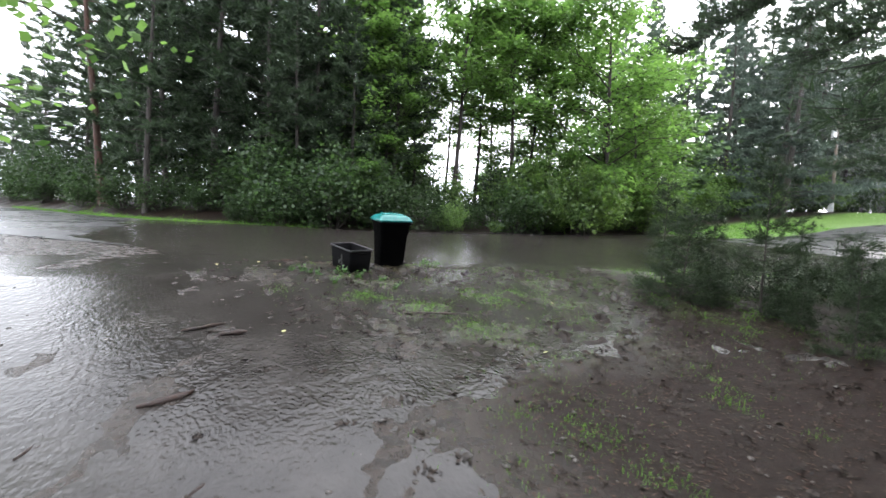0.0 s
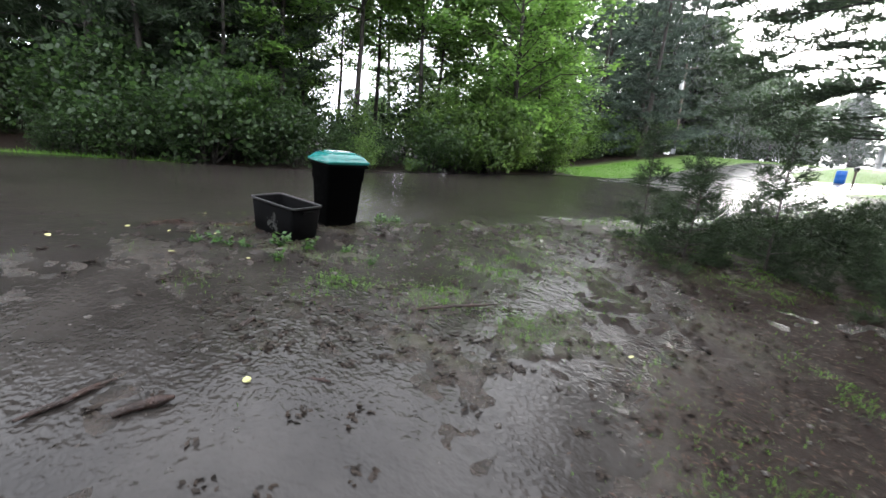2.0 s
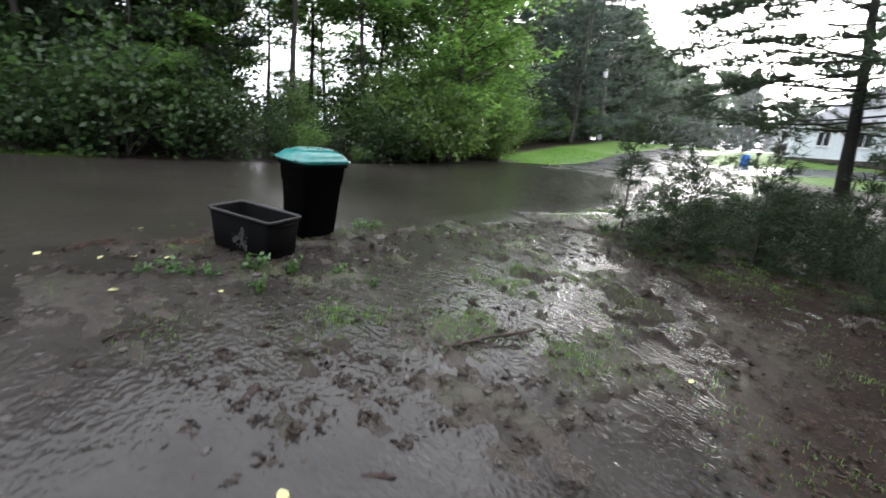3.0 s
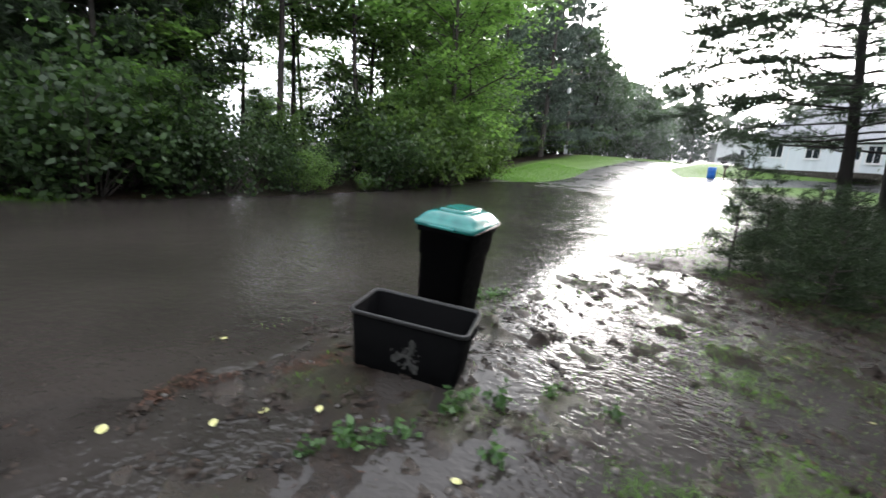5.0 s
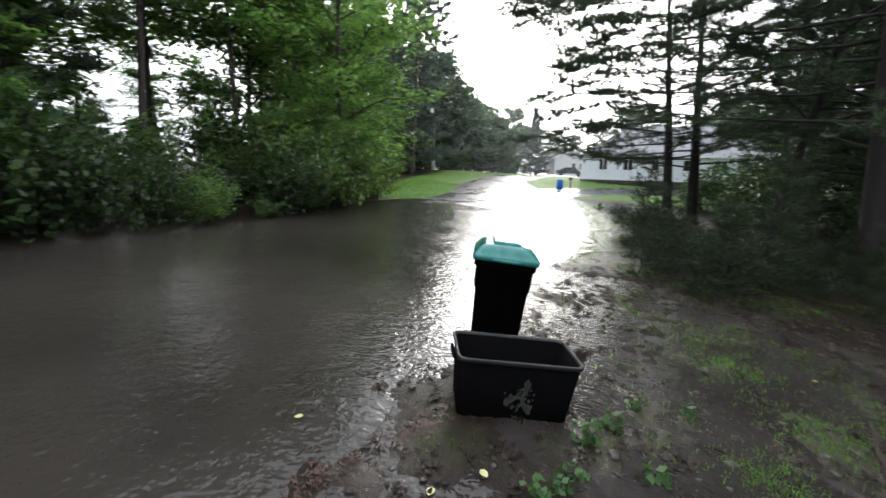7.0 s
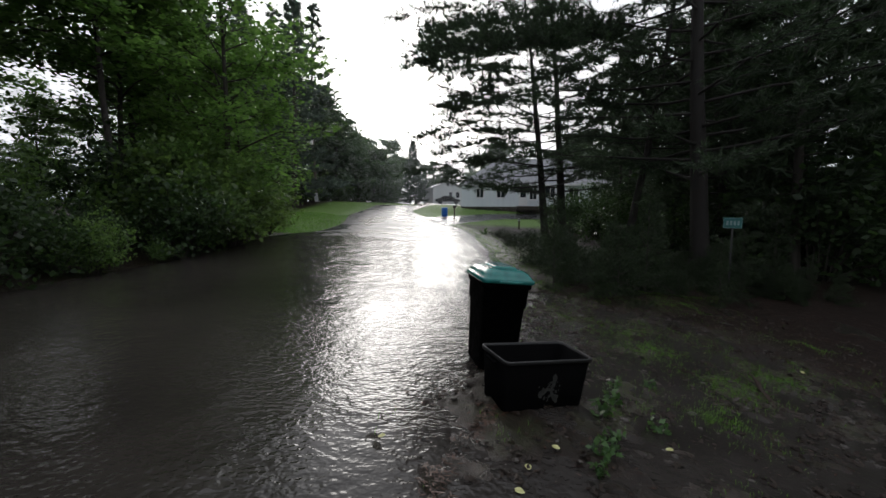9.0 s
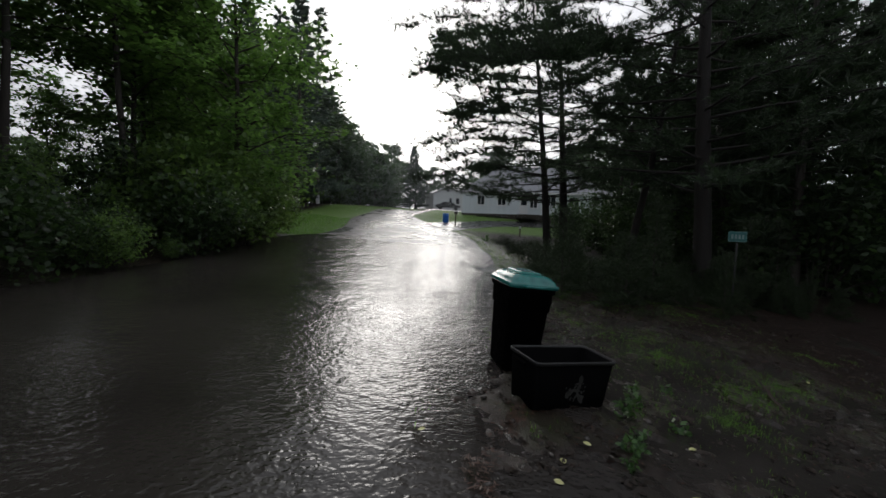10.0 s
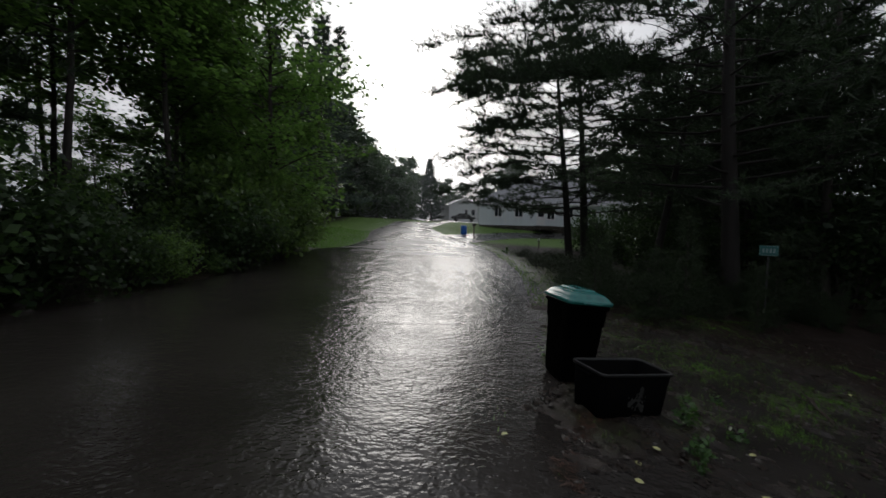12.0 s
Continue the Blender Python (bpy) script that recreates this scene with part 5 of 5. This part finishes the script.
# turf: blades on the clods that stand out of the water
rg = np.random.RandomState(12)
N = 60000
gx, gy = rg.uniform(-0.2, 8.5, N), rg.uniform(2.4, 9.0, N)
nn = 0.7 * wavy(gx, gy, 2.1, 3) + 0.3 * wavy(gx, gy, 5.5, 5)
pick = (rg.rand(N) < patchy(gx, gy) * smooth(0.66, 0.84, nn) * 0.5) & (gy < near_edge_y(gx) - 0.05)
P1 = np.stack([gx[pick], gy[pick]], 1)
clumps = [(2.42, 5.62, 0.13, 900), (2.15, 5.6, 0.2, 260), (4.75, 5.3, 0.25, 420), (3.1, 4.8, 0.25, 800), (3.45, 4.1, 0.22, 700), (1.3, 6.1, 0.2, 160), (4.3, 7.35, 0.22, 300), (5.4, 6.6, 0.4, 380), (6.3, 6.2, 0.45, 380), (2.4, 6.1, 0.3, 200), (5.4, 5.1, 0.35, 360), (4.3, 5.0, 0.2, 600), (5.2, 4.6, 0.4, 380), (3.6, 6.2, 0.3, 160), (7.2, 5.6, 0.5, 360), (6.5, 3.6, 0.6, 320), (6.4, 2.6, 0.6, 320), (6.8, 4.6, 0.5, 300), (3.3, 2.3, 0.5, 420), (2.9, 5.2, 0.3, 150), (3.2, 6.0, 0.3, 140), (4.6, 6.6, 0.4, 200), (2.6, 1.8, 0.4, 260), (3.9, 5.3, 0.25, 500), (4.3, 4.7, 0.3, 500), (5.0, 5.6, 0.3, 420), (3.5, 5.5, 0.18, 300), (4.6, 4.1, 0.3, 420)]
P2 = np.concatenate([np.array([[x, y]]) + rg.normal(size=(n, 2)) * s for x, y, s, n in clumps])
P3 = np.stack([rg.uniform(2.0, 9.0, 60000), rg.uniform(-0.5, 5.6, 60000)], 1)
P3 = P3[rg.rand(len(P3)) < drier(P3[:, 0], P3[:, 1] - 0.3) * smooth(0.45, 0.6, wavy(P3[:, 0], P3[:, 1], 0.9, 9)) * smooth(0.5, 0.75, wavy(P3[:, 0], P3[:, 1], 4.0, 33))]
P = np.concatenate([P1, P2, P3])


def blades(P, h0, h1, w, rg):
    n = len(P)
    z = height(P[:, 0], P[:, 1]) + relief(P[:, 0], P[:, 1]) - 0.01
    b0 = np.stack([P[:, 0], P[:, 1], z], 1)
    th = rg.uniform(0, 6.28, n)
    d = np.stack([np.cos(th), np.sin(th), np.zeros(n)], 1)
    s = np.stack([-np.sin(th), np.cos(th), np.zeros(n)], 1)
    h = rg.uniform(h0, h1, (n, 1))
    up = np.array([[0, 0, 1.0]])
    lean = rg.uniform(0.15, 0.9, (n, 1))
    m = b0 + up * h * 0.6 + d * h * 0.25 * lean
    t = b0 + up * h * (1 - 0.35 * lean) + d * h * 0.8 * lean
    V = np.stack([b0 - s * w / 2, b0 + s * w / 2, m - s * w * 0.4, m + s * w * 0.4, t], 1).reshape(-1, 3)
    i = np.arange(n)[:, None] * 5
    return V, [np.concatenate([i + np.array([[0, 1, 3]]), i + np.array([[0, 3, 2]]), i + np.array([[2, 3, 4]])])]


V, F = blades(P, 0.02, 0.07, 0.0045, rg)
tagged(new("grass", mesh_of("grass", V, F, GRASS)), "thin wet grass growing in patches out of the mud", "grass", kind="stuff")
PL = np.stack([rg.uniform(23.5, 38, 22000), rg.uniform(10, 22, 22000)], 1)
eL = np.interp(PL[:, 0], FAR_EDGE[:, 0], FAR_EDGE[:, 1])
PL = PL[(PL[:, 1] > eL + 0.1) & (PL[:, 1] < eL + 4.8)]
V, F = blades(PL, 0.05, 0.14, 0.02, rg)
tagged(new("lawn_grass", mesh_of("lawn_grass", V, F, GRASS)), "bright wet lawn grass beside the road", "grass", kind="stuff")
PV = np.stack([3.5 - 14 * rg.rand(7000) ** 0.8, np.zeros(7000)], 1)
PV[:, 1] = np.interp(PV[:, 0], FAR_EDGE[:, 0], FAR_EDGE[:, 1]) + np.abs(rg.normal(size=7000)) * 0.6 * wavy(PV[:, 0], PV[:, 0], 1.3, 2) * 2 - 0.1
V, F = blades(PV, 0.04, 0.2, 0.01, rg)
tagged(new("verge_grass", mesh_of("verge_grass", V, F, GRASS)), "rough grass along the foot of the shrubs", "grass", kind="stuff")
PR = np.stack([rg.uniform(8, 34, 5200), np.zeros(5200)], 1)
PR[:, 1] = near_edge_y(PR[:, 0]) - 0.1 - np.abs(rg.normal(size=5200)) * 0.7
V, F = blades(PR, 0.03, 0.11, 0.009, rg)
tagged(new("edge_grass", mesh_of("edge_grass", V, F, GRASS)), "short grass along the water's edge", "grass", kind="stuff")

# red-brown litter: strips washed together along the road edge and under the pines
N = 34000
lx, ly = rg.uniform(-0.4, 9.5, N), rg.uniform(-1.5, 9.0, N)
pk = rg.rand(N) < np.maximum(0.55 * drier(lx, ly - 0.4), 0.22 * patchy(lx, ly) * smooth(0.42, 0.58, wavy(lx, ly, 1.7, 37)))
n2 = 900
s1 = rg.uniform(0.3, 2.4, n2)
s2 = np.stack([s1, 8.62 - 0.35 * s1 + 0.07 * rg.normal(size=n2) + 0.12 * np.sin(s1 * 5)], 1)
C = np.concatenate([np.stack([lx[pk], ly[pk]], 1), s2])
C = np.concatenate([C, (np.maximum(height(C[:, 0], C[:, 1]) + relief(C[:, 0], C[:, 1]), height(C[:, 0], C[:, 1]) - 0.004) + 0.008)[:, None]], 1)
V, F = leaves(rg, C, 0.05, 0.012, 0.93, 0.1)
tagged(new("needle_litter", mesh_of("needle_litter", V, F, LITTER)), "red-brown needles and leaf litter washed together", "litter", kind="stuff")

# sodden clumps of leaves left between the puddles
cc = np.stack([rg.uniform(0.2, 8.0, 2600), rg.uniform(0.6, 8.4, 2600)], 1)
cc = cc[rg.rand(len(cc)) < 0.05 + 0.35 * patchy(cc[:, 0], cc[:, 1]) + 0.4 * drier(cc[:, 0], cc[:, 1] - 0.4)]
cc = cc[cc[:, 1] < near_edge_y(cc[:, 0]) - 0.1]
C = np.repeat(cc, 14, 0) + rg.normal(size=(len(cc) * 14, 2)) * np.repeat(rg.uniform(0.012, 0.05, len(cc)), 14)[:, None]
C = np.concatenate([C, (np.maximum(height(C[:, 0], C[:, 1]) + relief(C[:, 0], C[:, 1]), height(C[:, 0], C[:, 1]) + 0.006) + rg.uniform(0.0, 0.014, len(C)))[:, None]], 1)
V, F = leaves(rg, C, 0.05, 0.03, 0.8, 0.2)
tagged(new("sodden_leaves", mesh_of("sodden_leaves", V, F, SODDEN)), "dark sodden leaf clumps between the puddles", "litter", kind="stuff")

# clods and pebbles
ico = bmesh.new()
bmesh.ops.create_icosphere(ico, subdivisions=1, radius=1)
iv = np.array([v.co[:] for v in ico.verts])
if_ = np.array([[v.index for v in f.verts] for f in ico.faces])
ico.free()
n = 1500
qx, qy = rg.uniform(-2.5, 6.5, n), rg.uniform(0.2, 8.3, n)
ok = qy < near_edge_y(qx) - 0.1
qx, qy = qx[ok], qy[ok]
n = len(qx)
sz = 0.006 + 0.022 * rg.rand(n) ** 4 + 0.014 * patchy(qx, qy) * rg.rand(n)
qz = height(qx, qy) + relief(qx, qy)
V = (iv[None] * rg.uniform(0.7, 1.2, (n, len(iv), 1)) * sz[:, None, None] * np.stack([rg.uniform(0.8, 1.7, n), rg.uniform(0.8, 1.5, n), np.full(n, 0.6)], 1)[:, None] + np.stack([qx, qy, qz + sz * 0.2], 1)[:, None]).reshape(-1, 3)
F = (if_[None] + np.arange(n)[:, None, None] * len(iv)).reshape(-1, 3)
tagged(new("clods", mesh_of("clods", V, F, STONE, True)), "wet clods and pebbles scattered over the mud", "stones", kind="stuff")

# white slivers of falling rain, added only far off to stand in for haze
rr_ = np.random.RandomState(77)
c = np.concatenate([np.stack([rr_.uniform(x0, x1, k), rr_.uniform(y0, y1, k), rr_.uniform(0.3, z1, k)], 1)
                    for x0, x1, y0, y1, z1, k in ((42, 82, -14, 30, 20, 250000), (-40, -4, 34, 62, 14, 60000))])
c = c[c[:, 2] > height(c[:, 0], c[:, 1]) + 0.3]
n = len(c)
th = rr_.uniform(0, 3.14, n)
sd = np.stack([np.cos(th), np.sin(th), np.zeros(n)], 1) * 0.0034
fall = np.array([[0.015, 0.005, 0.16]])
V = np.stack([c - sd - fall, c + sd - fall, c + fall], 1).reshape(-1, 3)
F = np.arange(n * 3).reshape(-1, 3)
tagged(new("rain", mesh_of("rain", V, F, HAZE_RAIN)), "fine white rain slivers standing in for haze before the distant trees", "rain", kind="stuff")
